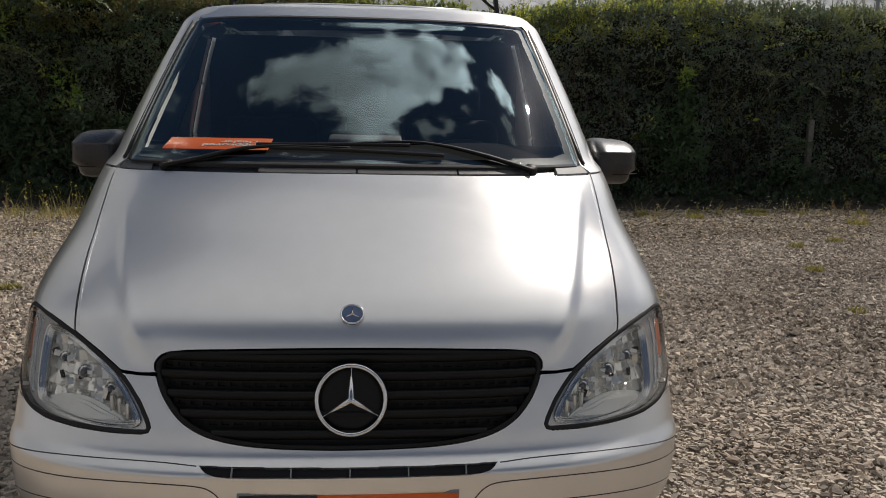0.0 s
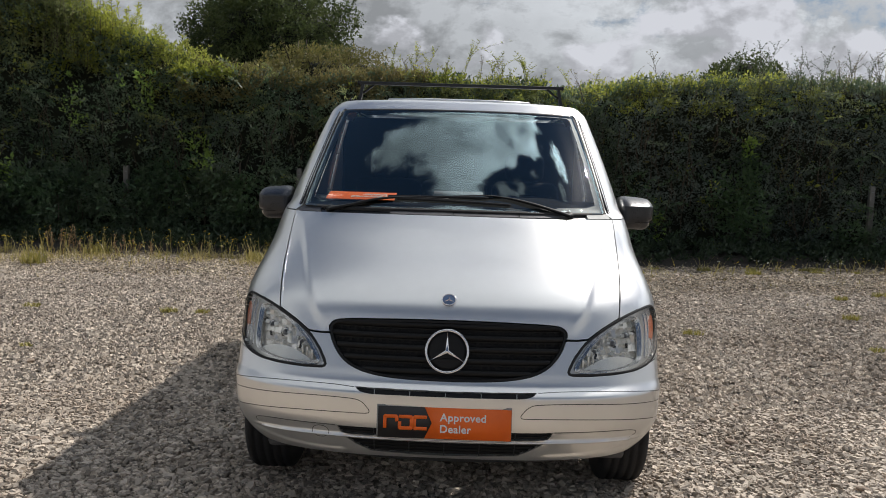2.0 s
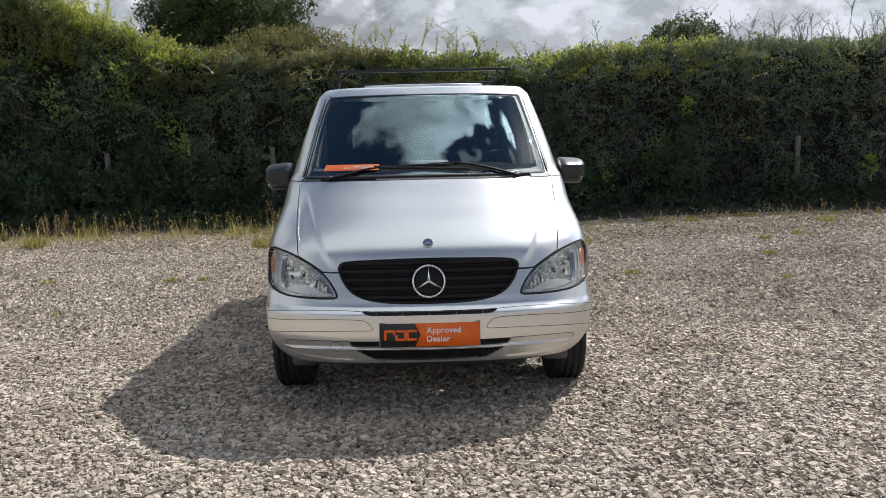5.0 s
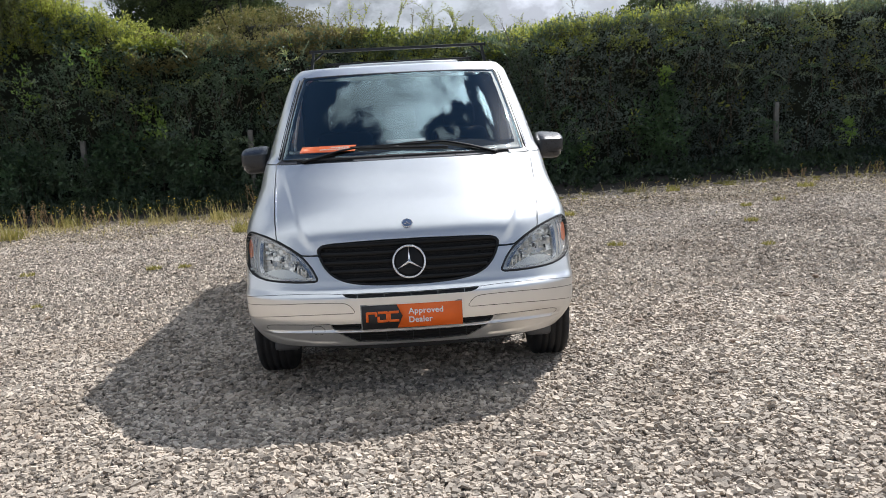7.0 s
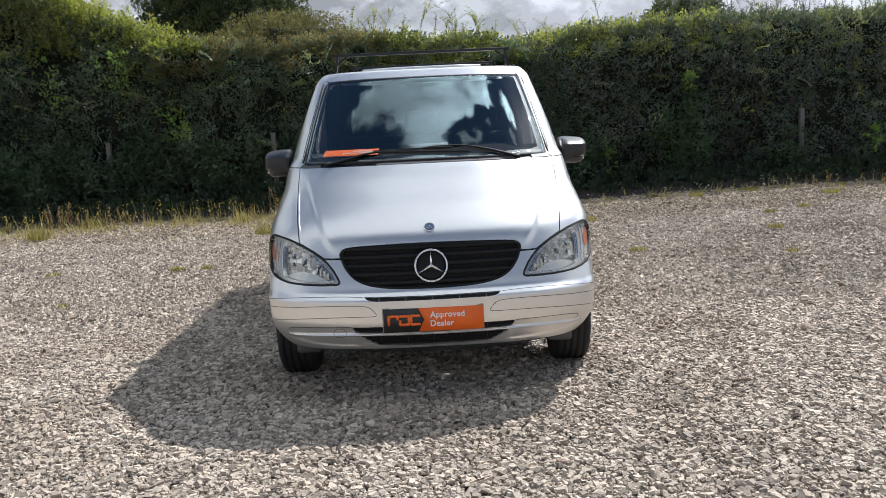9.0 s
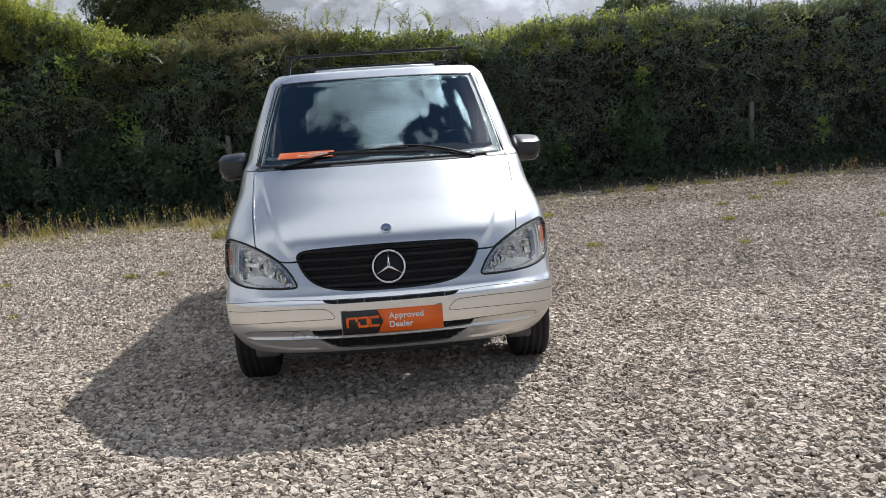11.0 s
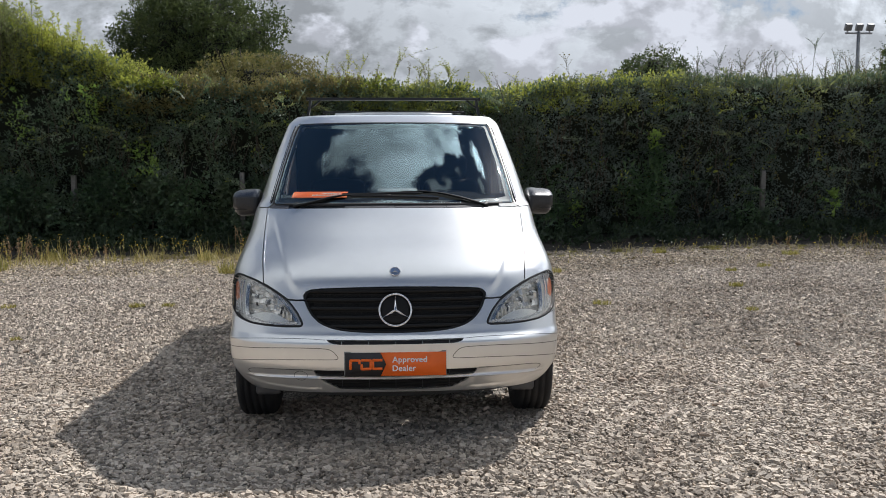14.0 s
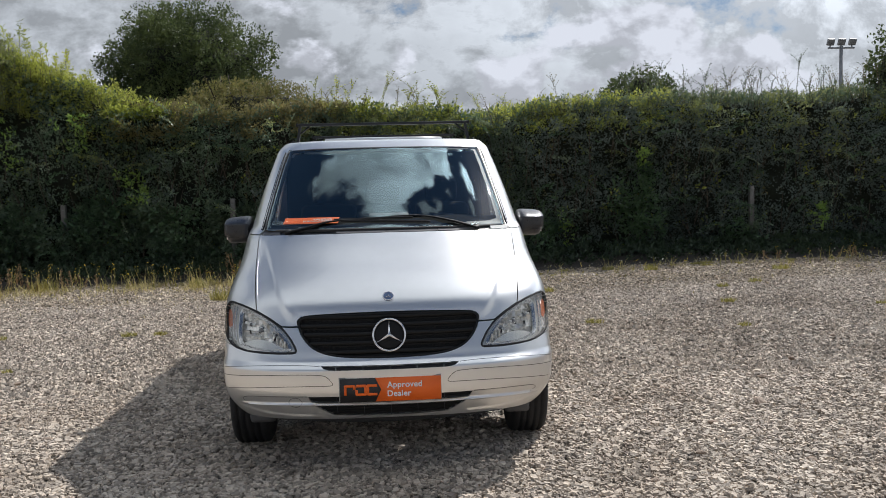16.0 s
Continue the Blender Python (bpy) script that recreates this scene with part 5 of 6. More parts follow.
def mesh_from(name, verts, faces_per, sides, mat):
    """A mesh object from arrays: all vertices, and equal-sided faces as an index array."""
    me = bpy.data.meshes.new(name)
    me.vertices.add(len(verts))
    me.vertices.foreach_set("co", np.asarray(verts, np.float32).ravel())
    f = np.asarray(faces_per, np.int32)
    me.loops.add(f.size)
    me.loops.foreach_set("vertex_index", f.ravel())
    me.polygons.add(len(f))
    me.polygons.foreach_set("loop_start", np.arange(0, f.size, sides, dtype=np.int32))
    me.polygons.foreach_set("use_smooth", np.zeros(len(f), bool))
    me.update(calc_edges=True)
    me.validate()
    me.materials.append(M[mat])
    return new(name, me)


def rise(x, y):
    """Height of the yard: level round the van, climbing gently to the hedge and to the far right."""
    t = np.clip((np.asarray(y, float) - 2.6) / 6.4, 0, 1)
    u = np.clip((np.asarray(x, float) - 1.4) / 4.6, 0, 1)
    v = np.clip((np.asarray(y, float) + 0.5) / 4.0, 0, 1)
    return -0.032 + 0.147 * t * t * (3 - 2 * t) + 0.085 * u * u * (3 - 2 * u) * v


bm = bmesh.new()
xs = sorted(set([-900, -200, -60, -30] + [round(-16 + 0.4 * i, 2) for i in range(81)] + [30, 60, 200, 900]))
ys = sorted(set([-900, -200, -60, -20, -8] + [round(-6 + 0.4 * i, 2) for i in range(48)] + [16, 25, 60, 200, 900]))
rowsv = []
for y in ys:
    row = []
    for x in xs:
        near = abs(x) < 17 and -7 < y < 14
        h = 0.012 * noise.noise(Vector((x * 0.5, y * 0.5, 3.0))) if near and not (abs(x) < 1.6 and -1 < y < 5) else 0.0
        row.append(bm.verts.new((x, y, h - 0.012 + float(rise(x, y)))))
    rowsv.append(row)
for r, q in zip(rowsv, rowsv[1:]):
    for i in range(len(xs) - 1):
        bm.faces.new((r[i], r[i + 1], q[i + 1], q[i]))
ground = tagged(link("ground", bm, "gravel_bed"), "pale grey and beige crushed gravel yard", "gravel", kind="structure")


gravel = tagged(empty("gravel"), "loose pale limestone chippings covering the yard", "gravel", kind="stuff")


def chip(shape):
    """Corners and triangles of one chipping of unit size."""
    if shape == "block":   # worn block with a flat top
        pts = [(-0.5, -0.5, -0.5), (0.5, -0.5, -0.5), (0.5, 0.5, -0.5), (-0.5, 0.5, -0.5), (-0.40, -0.36, 0.45), (0.36, -0.40, 0.45), (0.40, 0.38, 0.45), (-0.36, 0.40, 0.45)]
        tri = [t for k in range(4) for t in ((k, (k + 1) % 4, 4 + (k + 1) % 4), (k, 4 + (k + 1) % 4, 4 + k))] + [(4, 5, 6), (4, 6, 7)]
    elif shape == "flake":
        pts = [(-0.55, -0.35, -0.5), (0.55, -0.35, -0.5), (0, 0.55, -0.5), (-0.4, -0.25, 0.5), (0.4, -0.25, 0.5), (0, 0.4, 0.5)]
        tri = [(3, 4, 5), (0, 1, 4), (0, 4, 3), (1, 2, 5), (1, 5, 4), (2, 0, 3), (2, 3, 5)]
    else:   # ridged chip
        pts = [(-0.5, -0.5, -0.5), (0.5, -0.5, -0.5), (0.5, 0.5, -0.5), (-0.5, 0.5, -0.5), (-0.30, 0.06, 0.5), (0.30, -0.06, 0.5)]
        tri = [(0, 1, 5), (0, 5, 4), (2, 3, 4), (2, 4, 5), (1, 2, 5), (3, 0, 4)]
    return np.array(pts), np.array(tri)


def stones(count, box, size, seed, shape, wedge=None, mat="stone", thin=0.0, tall=(0.38, 0.75)):
    """Loose angular stones over a stretch of the yard."""
    g = np.random.default_rng(seed)
    x = g.uniform(box[0], box[1], count)
    y = g.uniform(box[2], box[3], count)
    if wedge:
        keep = np.abs(x) < wedge[0] + wedge[1] * (y - box[2]) + g.normal(0, 0.2, count)
        if thin:   # thinning out towards the front
            keep &= g.uniform(0, 1, count) < (y - box[2]) / thin
        keep &= ~((np.abs(x) < 0.78) & (y > 1.0) & (y < 4.9))   # none under the middle of the van
        x, y = x[keep], y[keep]
    n = len(x)
    s = np.minimum(size * np.exp(g.normal(0, 0.36, n)), size * 2.2)
    base, tri = chip(shape)
    k = len(base)
    high = s * g.uniform(*tall, n)
    v = base[None] * np.stack([s * g.uniform(1.0, 1.6, n), s * g.uniform(0.7, 1.05, n), high], 1)[:, None, :]
    v = v + g.uniform(-0.13, 0.13, (n, k, 3)) * s[:, None, None] * (1, 1, 0.7)
    a, b, c = g.uniform(0, math.tau, n), g.normal(0, 0.22, n), g.normal(0, 0.22, n)
    vx, vy, vz = v[..., 0], v[..., 1], v[..., 2]
    cb, sb, cc, sc = (q[:, None] for q in (np.cos(b), np.sin(b), np.cos(c), np.sin(c)))
    vx, vz = vx * cb - vz * sb, vx * sb + vz * cb
    vy, vz = vy * cc - vz * sc, vy * sc + vz * cc
    ca, sa = np.cos(a)[:, None], np.sin(a)[:, None]
    vx, vy = vx * ca - vy * sa, vx * sa + vy * ca
    z = g.uniform(-0.012, 0.004, n) + rise(x, y) + high * 0.32
    v = np.stack([vx + x[:, None], vy + y[:, None], vz + z[:, None]], -1)
    ob = mesh_from("chippings", v.reshape(-1, 3), (tri[None] + (np.arange(n) * k)[:, None, None]).reshape(-1, 3), 3, mat)
    ob.parent = gravel


stones(142000, (-4.3, 4.3, -1.75, 2.0), 0.0172, 1, "block", wedge=(1.85, 0.60), thin=0.25, tall=(0.34, 0.66))
stones(26000, (-4.3, 4.3, -1.75, 2.0), 0.0120, 8, "flake", wedge=(1.85, 0.60), thin=0.25)
stones(96000, (-6.5, 6.5, 1.9, 5.6), 0.0195, 2, "ridge", wedge=(4.1, 0.6), tall=(0.34, 0.66))
stones(44000, (-6.9, 6.9, 5.5, 6.8), 0.0195, 4, "ridge", wedge=(6.2, 0.64), tall=(0.30, 0.60))
stones(70000, (-9.4, 9.4, 6.5, 9.6), 0.0205, 6, "ridge", wedge=(6.7, 0.64), mat="stone_far", tall=(0.28, 0.55))
stones(36000, (-9, 9, -8.0, 9.0), 0.022, 5, "ridge", tall=(0.3, 0.6))

# larger brown and grey lumps lying among the chippings
LUMPS = [(2.55, 1.05, 0.085), (2.05, 0.62, 0.060), (1.62, 1.30, 0.060), (2.9, 1.75, 0.055), (3.4, 2.3, 0.065), (1.9, 2.1, 0.05), (2.3, -0.15, 0.055), (1.35, -0.35, 0.05), (-2.2, 0.9, 0.055), (-2.6, 1.8, 0.05),
         (1.75, 0.05, 0.06), (2.75, 0.35, 0.05), (3.6, 1.2, 0.05), (-1.95, -0.3, 0.05), (0.55, -0.95, 0.045), (-3.1, 2.6, 0.06), (4.2, 3.1, 0.06), (3.1, 3.6, 0.06)]
g = np.random.default_rng(19)
for x, y, r in LUMPS:
    bm = bmesh.new()
    bmesh.ops.create_icosphere(bm, subdivisions=2, radius=r * 0.5)
    off = Vector(g.uniform(0, 50, 3))
    for v in bm.verts:
        v.co = Vector((v.co.x * 1.25, v.co.y * 0.85, v.co.z * 0.55)) * (1 + 0.55 * noise.noise(v.co * (1.3 / r) + off) + 0.2 * noise.noise(v.co * (4 / r) + off))
    lump = tagged(link("stone", bm, "stone_brown", smooth=False), "larger angular brown stone lying on the gravel", "stone", "larger stones on the gravel")
    lump.location = (x, y, float(rise(x, y)) + r * 0.16)
    lump.rotation_euler = (g.normal(0, 0.15), g.normal(0, 0.15), g.uniform(0, math.tau))

# ---------------------------------------------------------------- hedge, weeds, trees
HEDGE_Y = 10.6
POSTS = ((-5.63, 1.38), (-2.68, 1.42), (6.72, 1.42))   # place along the hedge and height of the fence posts
TOPS = [(-16, 4.1), (-9.4, 4.25), (-7.3, 4.12), (-6.5, 3.86), (-5.6, 3.46), (-4.4, 3.04), (-2.9, 2.85), (-1.25, 2.98), (0.1, 2.90), (1.7, 2.77), (3.1, 2.94), (5.2, 3.06), (7.3, 3.02), (9.0, 3.09), (16, 3.15)]


def hedge_top(x):
    return np.interp(x, [t[0] for t in TOPS], [t[1] for t in TOPS])


def lumps(x, z, seed=0.0):
    """Depth of the hedge's bumps at (x, z)."""
    return 0.28 * noise.noise(Vector((x * 0.55, z * 0.7, seed))) + 0.30 * noise.noise(Vector((x * 1.7, z * 1.9, seed + 5))) + 0.11 * noise.noise(Vector((x * 4.5, z * 4.5, seed + 9)))


def leaf_arrays(pos, out, length, width, g, spread=0.6):
    """Small folded leaves at pos, each pointing about along its own out direction."""
    n = len(pos)
    L = length * g.uniform(0.6, 1.35, n)
    W = width * g.uniform(0.7, 1.25, n)
    t = out + g.normal(0, spread, (n, 3))
    t /= np.linalg.norm(t, axis=1, keepdims=True)
    nor = np.array([(0, -0.35, 0.8)]) + g.normal(0, 0.55, (n, 3))
    nor -= t * (t * nor).sum(1, keepdims=True)
    nor /= np.linalg.norm(nor, axis=1, keepdims=True)
    b = np.cross(nor, t)
    fold = nor * (W * 0.22)[:, None]
    p1 = pos + t * (L * 0.42)[:, None] + b * (W * 0.5)[:, None] + fold
    p2 = pos + t * (L * 0.42)[:, None] - b * (W * 0.5)[:, None] + fold
    return np.stack([pos, p1, pos + t * L[:, None], p2], 1).reshape(-1, 3)


def leaf_mesh(name, verts, mat):
    k = (np.arange(len(verts) // 4) * 4)[:, None]
    return mesh_from(name, verts, np.concatenate([k + [0, 1, 2], k + [0, 2, 3]], 0), 3, mat)


def clumps(centres, per, radius, length, width, seed, out=(0, -0.6, 0.35)):
    """Leaves in small sprays round each centre."""
    g = np.random.default_rng(seed)
    n = len(centres)
    r = g.normal(0, 1, (n, per, 3))
    r /= np.linalg.norm(r, axis=2, keepdims=True)
    rad = radius * g.uniform(0.6, 1.5, (n, 1, 1)) * g.uniform(0.2, 1.0, (n, per, 1))
    pos = centres[:, None, :] + r * rad
    o = r * 0.9 + np.array(out)[None, None, :]
    size = np.repeat(g.uniform(0.7, 1.35, n), per)
    return leaf_arrays(pos.reshape(-1, 3), o.reshape(-1, 3), length * size, width * size, g)


def hedge_face(count, seed, x0, x1, z0=0.05, z1=None, deep=0.15, patch=0.0):
    """Points about the hedge's face, from z0 up to its top (or z1)."""
    g = np.random.default_rng(seed)
    out = []
    for xi, ui, di in zip(g.uniform(x0, x1, count), g.uniform(0, 1, count), g.exponential(deep, count)):
        top = float(hedge_top(xi)) + 0.10 * noise.noise(Vector((xi * 2.2, 0, 1)))
        zi = z0 + ui * ((z1 or top) - z0)
        if noise.noise(Vector((xi * 1.3, zi * 1.6, 40))) < -0.20 and g.uniform() < 0.72:   # thin places
            continue
        if patch and noise.noise(Vector((xi * 2.3, zi * 2.6, seed))) < patch - 0.1:   # in separate patches
            continue
        y = HEDGE_Y + lumps(xi, zi) + min(di, 0.55) - 0.08
        over = max(0.0, (zi - (top - 0.35)) / 0.35)
        y += 0.40 * over * over
        if any(abs(xi - px) < 0.10 and pz - 0.35 < zi < pz + 0.02 for px, pz in POSTS):
            continue
        out.append((xi, y, zi))
    return np.array(out)


def hedge_crown(count, seed, x0, x1, lift=0.0, deep=1.2):
    g = np.random.default_rng(seed)
    x = g.uniform(x0, x1, count)
    y = HEDGE_Y + 0.15 + g.uniform(0, deep, count)
    z = np.array([float(hedge_top(v)) + 0.16 * noise.noise(Vector((v * 2.2, w, 1))) + 0.10 * noise.noise(Vector((v * 6, w * 6, 2))) for v, w in zip(x, y)])
    return np.stack([x, y, z + lift + g.normal(0, 0.05, count)], 1)


def shoots(count, seed, x0, x1, low, high, lean, leaf_len, leaf_wid, gap, y0=0.1, y1=0.9, sink=0.15, twigs=0):
    """Thin upright shoots out of the hedge's top, with side twigs: leaf vertices, and a mesh of their stems."""
    g = np.random.default_rng(seed)
    bm = bmesh.new()
    pos, out = [], []

    def stem(root, d, h, thick, bare):
        pts = [root + Vector((d.x * t * t, d.y * t * t, d.z * t)) * h for t in (0, 0.35, 0.7, 1.0)]
        tube(pts, [thick, thick * 0.8, thick * 0.6, thick * 0.35], 3, bm)
        n = max(2, int(h / gap))
        for j in range(n):
            t = bare + (1 - bare) * (j + 0.5) / n
            p = root + Vector((d.x * t * t, d.y * t * t, d.z * t)) * h
            for side in range(2 if g.uniform() < 0.6 else 3):
                ang = j * 2.4 + side * math.tau / 2.3 + g.normal(0, 0.4)
                pos.append(p)
                out.append((math.cos(ang), math.sin(ang), 0.75))
        return pts
    for i in range(count):
        x, y = g.uniform(x0, x1), HEDGE_Y + g.uniform(y0, y1)
        h = g.uniform(low, high) * g.uniform(0.6, 1.0) + sink
        d = Vector((g.normal(0, lean), g.normal(0, lean * 0.6), 1.0))
        pts = stem(Vector((x, y, float(hedge_top(x)) - sink)), d, h, 0.005, 0.0)
        for k in range(twigs):
            side = Vector((g.normal(0, 0.7), g.normal(0, 0.4), 0.9))
            stem(pts[1].lerp(pts[2], g.uniform(0, 1.4)), side, h * g.uniform(0.18, 0.38), 0.003, 0.15)
    return leaf_arrays(np.array(pos), np.array(out), leaf_len, leaf_wid, g, 0.25), bm


# solid sheet behind the leaves, coloured dark for the shade between them
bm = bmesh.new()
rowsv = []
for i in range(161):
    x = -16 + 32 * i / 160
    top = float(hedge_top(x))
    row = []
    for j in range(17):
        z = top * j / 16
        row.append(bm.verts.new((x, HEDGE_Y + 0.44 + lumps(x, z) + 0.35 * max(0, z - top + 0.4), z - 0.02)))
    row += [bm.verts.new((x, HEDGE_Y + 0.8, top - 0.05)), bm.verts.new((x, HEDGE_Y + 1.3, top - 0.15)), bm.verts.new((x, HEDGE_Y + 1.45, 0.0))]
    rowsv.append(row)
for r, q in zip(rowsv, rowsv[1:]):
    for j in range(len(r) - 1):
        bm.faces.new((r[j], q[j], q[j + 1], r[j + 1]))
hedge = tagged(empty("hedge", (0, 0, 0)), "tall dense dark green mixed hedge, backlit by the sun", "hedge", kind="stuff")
part("shade_core", bm, "shade_core", hedge)
for mat, verts in (
        ("leaf", clumps(hedge_face(9600, 11, -11, 2.6), 9, 0.085, 0.056, 0.032, 21)),
        ("leaf_sky_hazed", clumps(hedge_face(7400, 111, 1.2, 11), 9, 0.080, 0.048, 0.028, 121)),
        ("leaf_sky_hazed", clumps(hedge_face(1500, 112, -11, 1.2, 0.05, 2.2), 9, 0.085, 0.052, 0.030, 122)),
        ("leaf_yellow_sunlit", clumps(hedge_face(420, 12, -11, 11, 0.3), 8, 0.08, 0.065, 0.036, 22)),
        ("leaf_brown", clumps(hedge_face(300, 13, -11, 11, 1.2), 8, 0.08, 0.048, 0.026, 23)),
        # light and olive leaves near the top paint in its sunlit band
        ("leaf_yellow_sunlit", clumps(hedge_face(1400, 71, -11, -3.9, 2.9, None, 0.2, 0.14), 9, 0.10, 0.065, 0.034, 72)),
        ("leaf_brown", clumps(hedge_face(1000, 73, -4.6, -0.8, 2.5, None, 0.12, 0.1), 9, 0.09, 0.05, 0.028, 74)),
        ("leaf_yellow_sunlit", clumps(hedge_face(1100, 75, -0.8, 5.0, 2.5, None, 0.12, 0.12), 9, 0.09, 0.040, 0.021, 76)),
        ("leaf_yellow_sunlit", clumps(hedge_face(520, 77, 4.0, 11, 2.55, None, 0.12, 0.12), 9, 0.09, 0.036, 0.018, 78)),
        ("leaf_olive", clumps(hedge_face(1900, 91, -0.8, 11, 2.6, None, 0.06, 0.08), 10, 0.09, 0.040, 0.019, 92)),
        ("leaf_olive", clumps(hedge_face(1000, 93, -11, -5.8, 2.9, None, 0.10, 0.14), 9, 0.10, 0.065, 0.030, 94)),
        ("leaf", clumps(hedge_face(2600, 14, -9, -1.5, 0.1, 1.3, 0.05), 8, 0.10, 0.085, 0.060, 24)),
        ("leaf", clumps(hedge_crown(3400, 15, -11, 11), 9, 0.09, 0.055, 0.032, 25, (0, -0.2, 0.9))),
        ("leaf_yellow_sunlit", clumps(hedge_crown(1000, 16, -11, -3.6, 0.05), 9, 0.10, 0.065, 0.034, 26, (0, -0.2, 0.9))),
        ("leaf_brown", clumps(hedge_crown(1300, 17, -4.6, -0.6, 0.03), 9, 0.09, 0.05, 0.028, 27, (0, -0.2, 0.9))),
        ("leaf_yellow_sunlit", clumps(hedge_crown(900, 18, -0.8, 5.2, 0.03), 9, 0.09, 0.055, 0.030, 28, (0, -0.2, 0.9))),
        ("leaf_olive", clumps(hedge_crown(1300, 19, 4.6, 11, 0.03), 10, 0.09, 0.036, 0.018, 29, (0, -0.2, 0.9)))):
    leaf_mesh("hedge_leaves", verts, mat).parent = hedge
for count, sd, x0, x1, lo, hi, lean, ll, lw, gap, mat, tw in (
        (120, 31, -12, -4.3, 0.15, 0.50, 0.10, 0.070, 0.030, 0.035, "leaf_yellow_sunlit", 1), (200, 32, -12, -5.6, 0.35, 0.95, 0.07, 0.085, 0.032, 0.045, "leaf_yellow_sunlit", 0),
        (150, 33, -4.4, -1.0, 0.08, 0.30, 0.2, 0.042, 0.020, 0.035, "leaf_brown", 1), (190, 34, -1.0, 4.0, 0.06, 0.30, 0.2, 0.045, 0.020, 0.035, "leaf_yellow_sunlit", 1),
        (16, 35, -1.3, 2.4, 0.45, 0.80, 0.22, 0.045, 0.018, 0.040, "leaf_yellow_sunlit", 5), (12, 38, -2.9, 3.6, 0.35, 0.70, 0.30, 0.032, 0.012, 0.045, "leaf_brown", 6),
        (520, 36, 2.6, 12, 0.05, 0.30, 0.25, 0.045, 0.014, 0.035, "leaf", 0), (230, 95, -11, -6.3, 0.05, 0.62, 0.10, 0.080, 0.028, 0.045, "leaf_olive", 1),
        (70, 96, -6.6, -4.6, 0.05, 0.40, 0.12, 0.070, 0.026, 0.045, "leaf_yellow_sunlit", 1), (30, 37, 4.2, 9.8, 0.45, 0.90, 0.22, 0.036, 0.013, 0.040, "leaf", 4),
        (26, 39, 5.6, 9.8, 0.35, 0.80, 0.30, 0.028, 0.010, 0.050, "leaf_brown", 5)):
    verts, stems = shoots(count, sd, x0, x1, lo, hi, lean, ll, lw, gap, y0=-0.05 if sd > 89 else 0.1, sink=0.8 if sd > 89 else 0.15, twigs=tw)
    leaf_mesh("shoot_leaves", verts, mat).parent = hedge
    part("shoot_stems", stems, "twig", hedge)
# bright young sprigs on the face, and growth over the foot of one post
g = np.random.default_rng(43)
tips = []
for sx, sz, sr in ((-4.42, 1.75, 0.16), (-4.2, 1.55, 0.10), (4.72, 1.90, 0.06), (4.68, 2.06, 0.05), (7.95, 0.85, 0.09), (7.97, 1.05, 0.05), (-6.4, 2.3, 0.18), (3.3, 0.72, 0.12), (-7.6, 1.2, 0.15), (-5.3, 2.5, 0.2)):
    for k in range(int(4 + 80 * sr)):
        x, z = sx + g.normal(0, sr * 0.7), sz + g.normal(0, sr)
        tips.append((x, HEDGE_Y + lumps(x, z) - 0.14, z))
leaf_mesh("hedge_leaves", clumps(np.array(tips), 8, 0.07, 0.07, 0.034, 44), "leaf_sprig").parent = hedge
foot = [(px + g.normal(0, 0.10), HEDGE_Y + lumps(px, 1.2) - 0.21 + g.normal(0, 0.03), g.uniform(0.05, pz - 0.42)) for px, pz in POSTS for k in range(60)]
leaf_mesh("hedge_leaves", clumps(np.array(foot), 9, 0.08, 0.06, 0.036, 45), "leaf").parent = hedge
# a broad green sapling and smaller broad-leaved growth before the face
g = np.random.default_rng(46)
bush = []
for sx, sz, rx, rz, n in ((4.6, 0.95, 0.42, 0.42, 150), (4.75, 1.55, 0.16, 0.30, 40), (2.9, 0.75, 0.35, 0.35, 60), (-5.0, 1.05, 0.5, 0.4, 90), (-6.9, 0.9, 0.6, 0.35, 90), (6.5, 0.45, 0.4, 0.2, 40), (-3.6, 0.8, 0.4, 0.4, 60)):
    for k in range(n):
        x, z = sx + g.normal(0, rx * 0.6), max(0.15, sz + g.normal(0, rz * 0.7))
        bush.append((x, HEDGE_Y + lumps(x, z) - 0.10 - abs(g.normal(0, 0.06)), z))
leaf_mesh("broad_leaves", clumps(np.array(bush), 7, 0.10, 0.095, 0.045, 48), "leaf_mid").parent = hedge
# sprays reaching out of the face, pale and dull green
g = np.random.default_rng(47)
for count, low_z, top_z, mat in ((130, 0.9, 2.9, "leaf_pale"), (210, 0.4, 2.8, "leaf_mid"), (90, 1.9, 3.0, "leaf_olive")):
    pos, out = [], []
    for k in range(count):
        x, z = g.uniform(-8, 10), g.uniform(low_z, top_z)
        d = Vector((g.choice((-1, 1)) * g.uniform(0.2, 1.0), -g.uniform(0.15, 0.5), g.uniform(-0.3, 0.8))).normalized()
        p = Vector((x, HEDGE_Y + lumps(x, z) - 0.06, z))
        for j in range(int(g.integers(6, 16))):
            d = (d + Vector((0, 0, -0.05))).normalized()
            p = p + d * 0.032
            for side in (-1, 1):
                pos.append(p)
                out.append((d.x * 0.7 + side * 0.5 * d.z, d.y, d.z * 0.7 + side * 0.8 * abs(d.x)))
    leaf_mesh("leaf_sprays", leaf_arrays(np.array(pos), np.array(out), 0.055, 0.026, g, 0.25), mat).parent = hedge
# bare upright stems that show through the face
g = np.random.default_rng(41)
bm = bmesh.new()
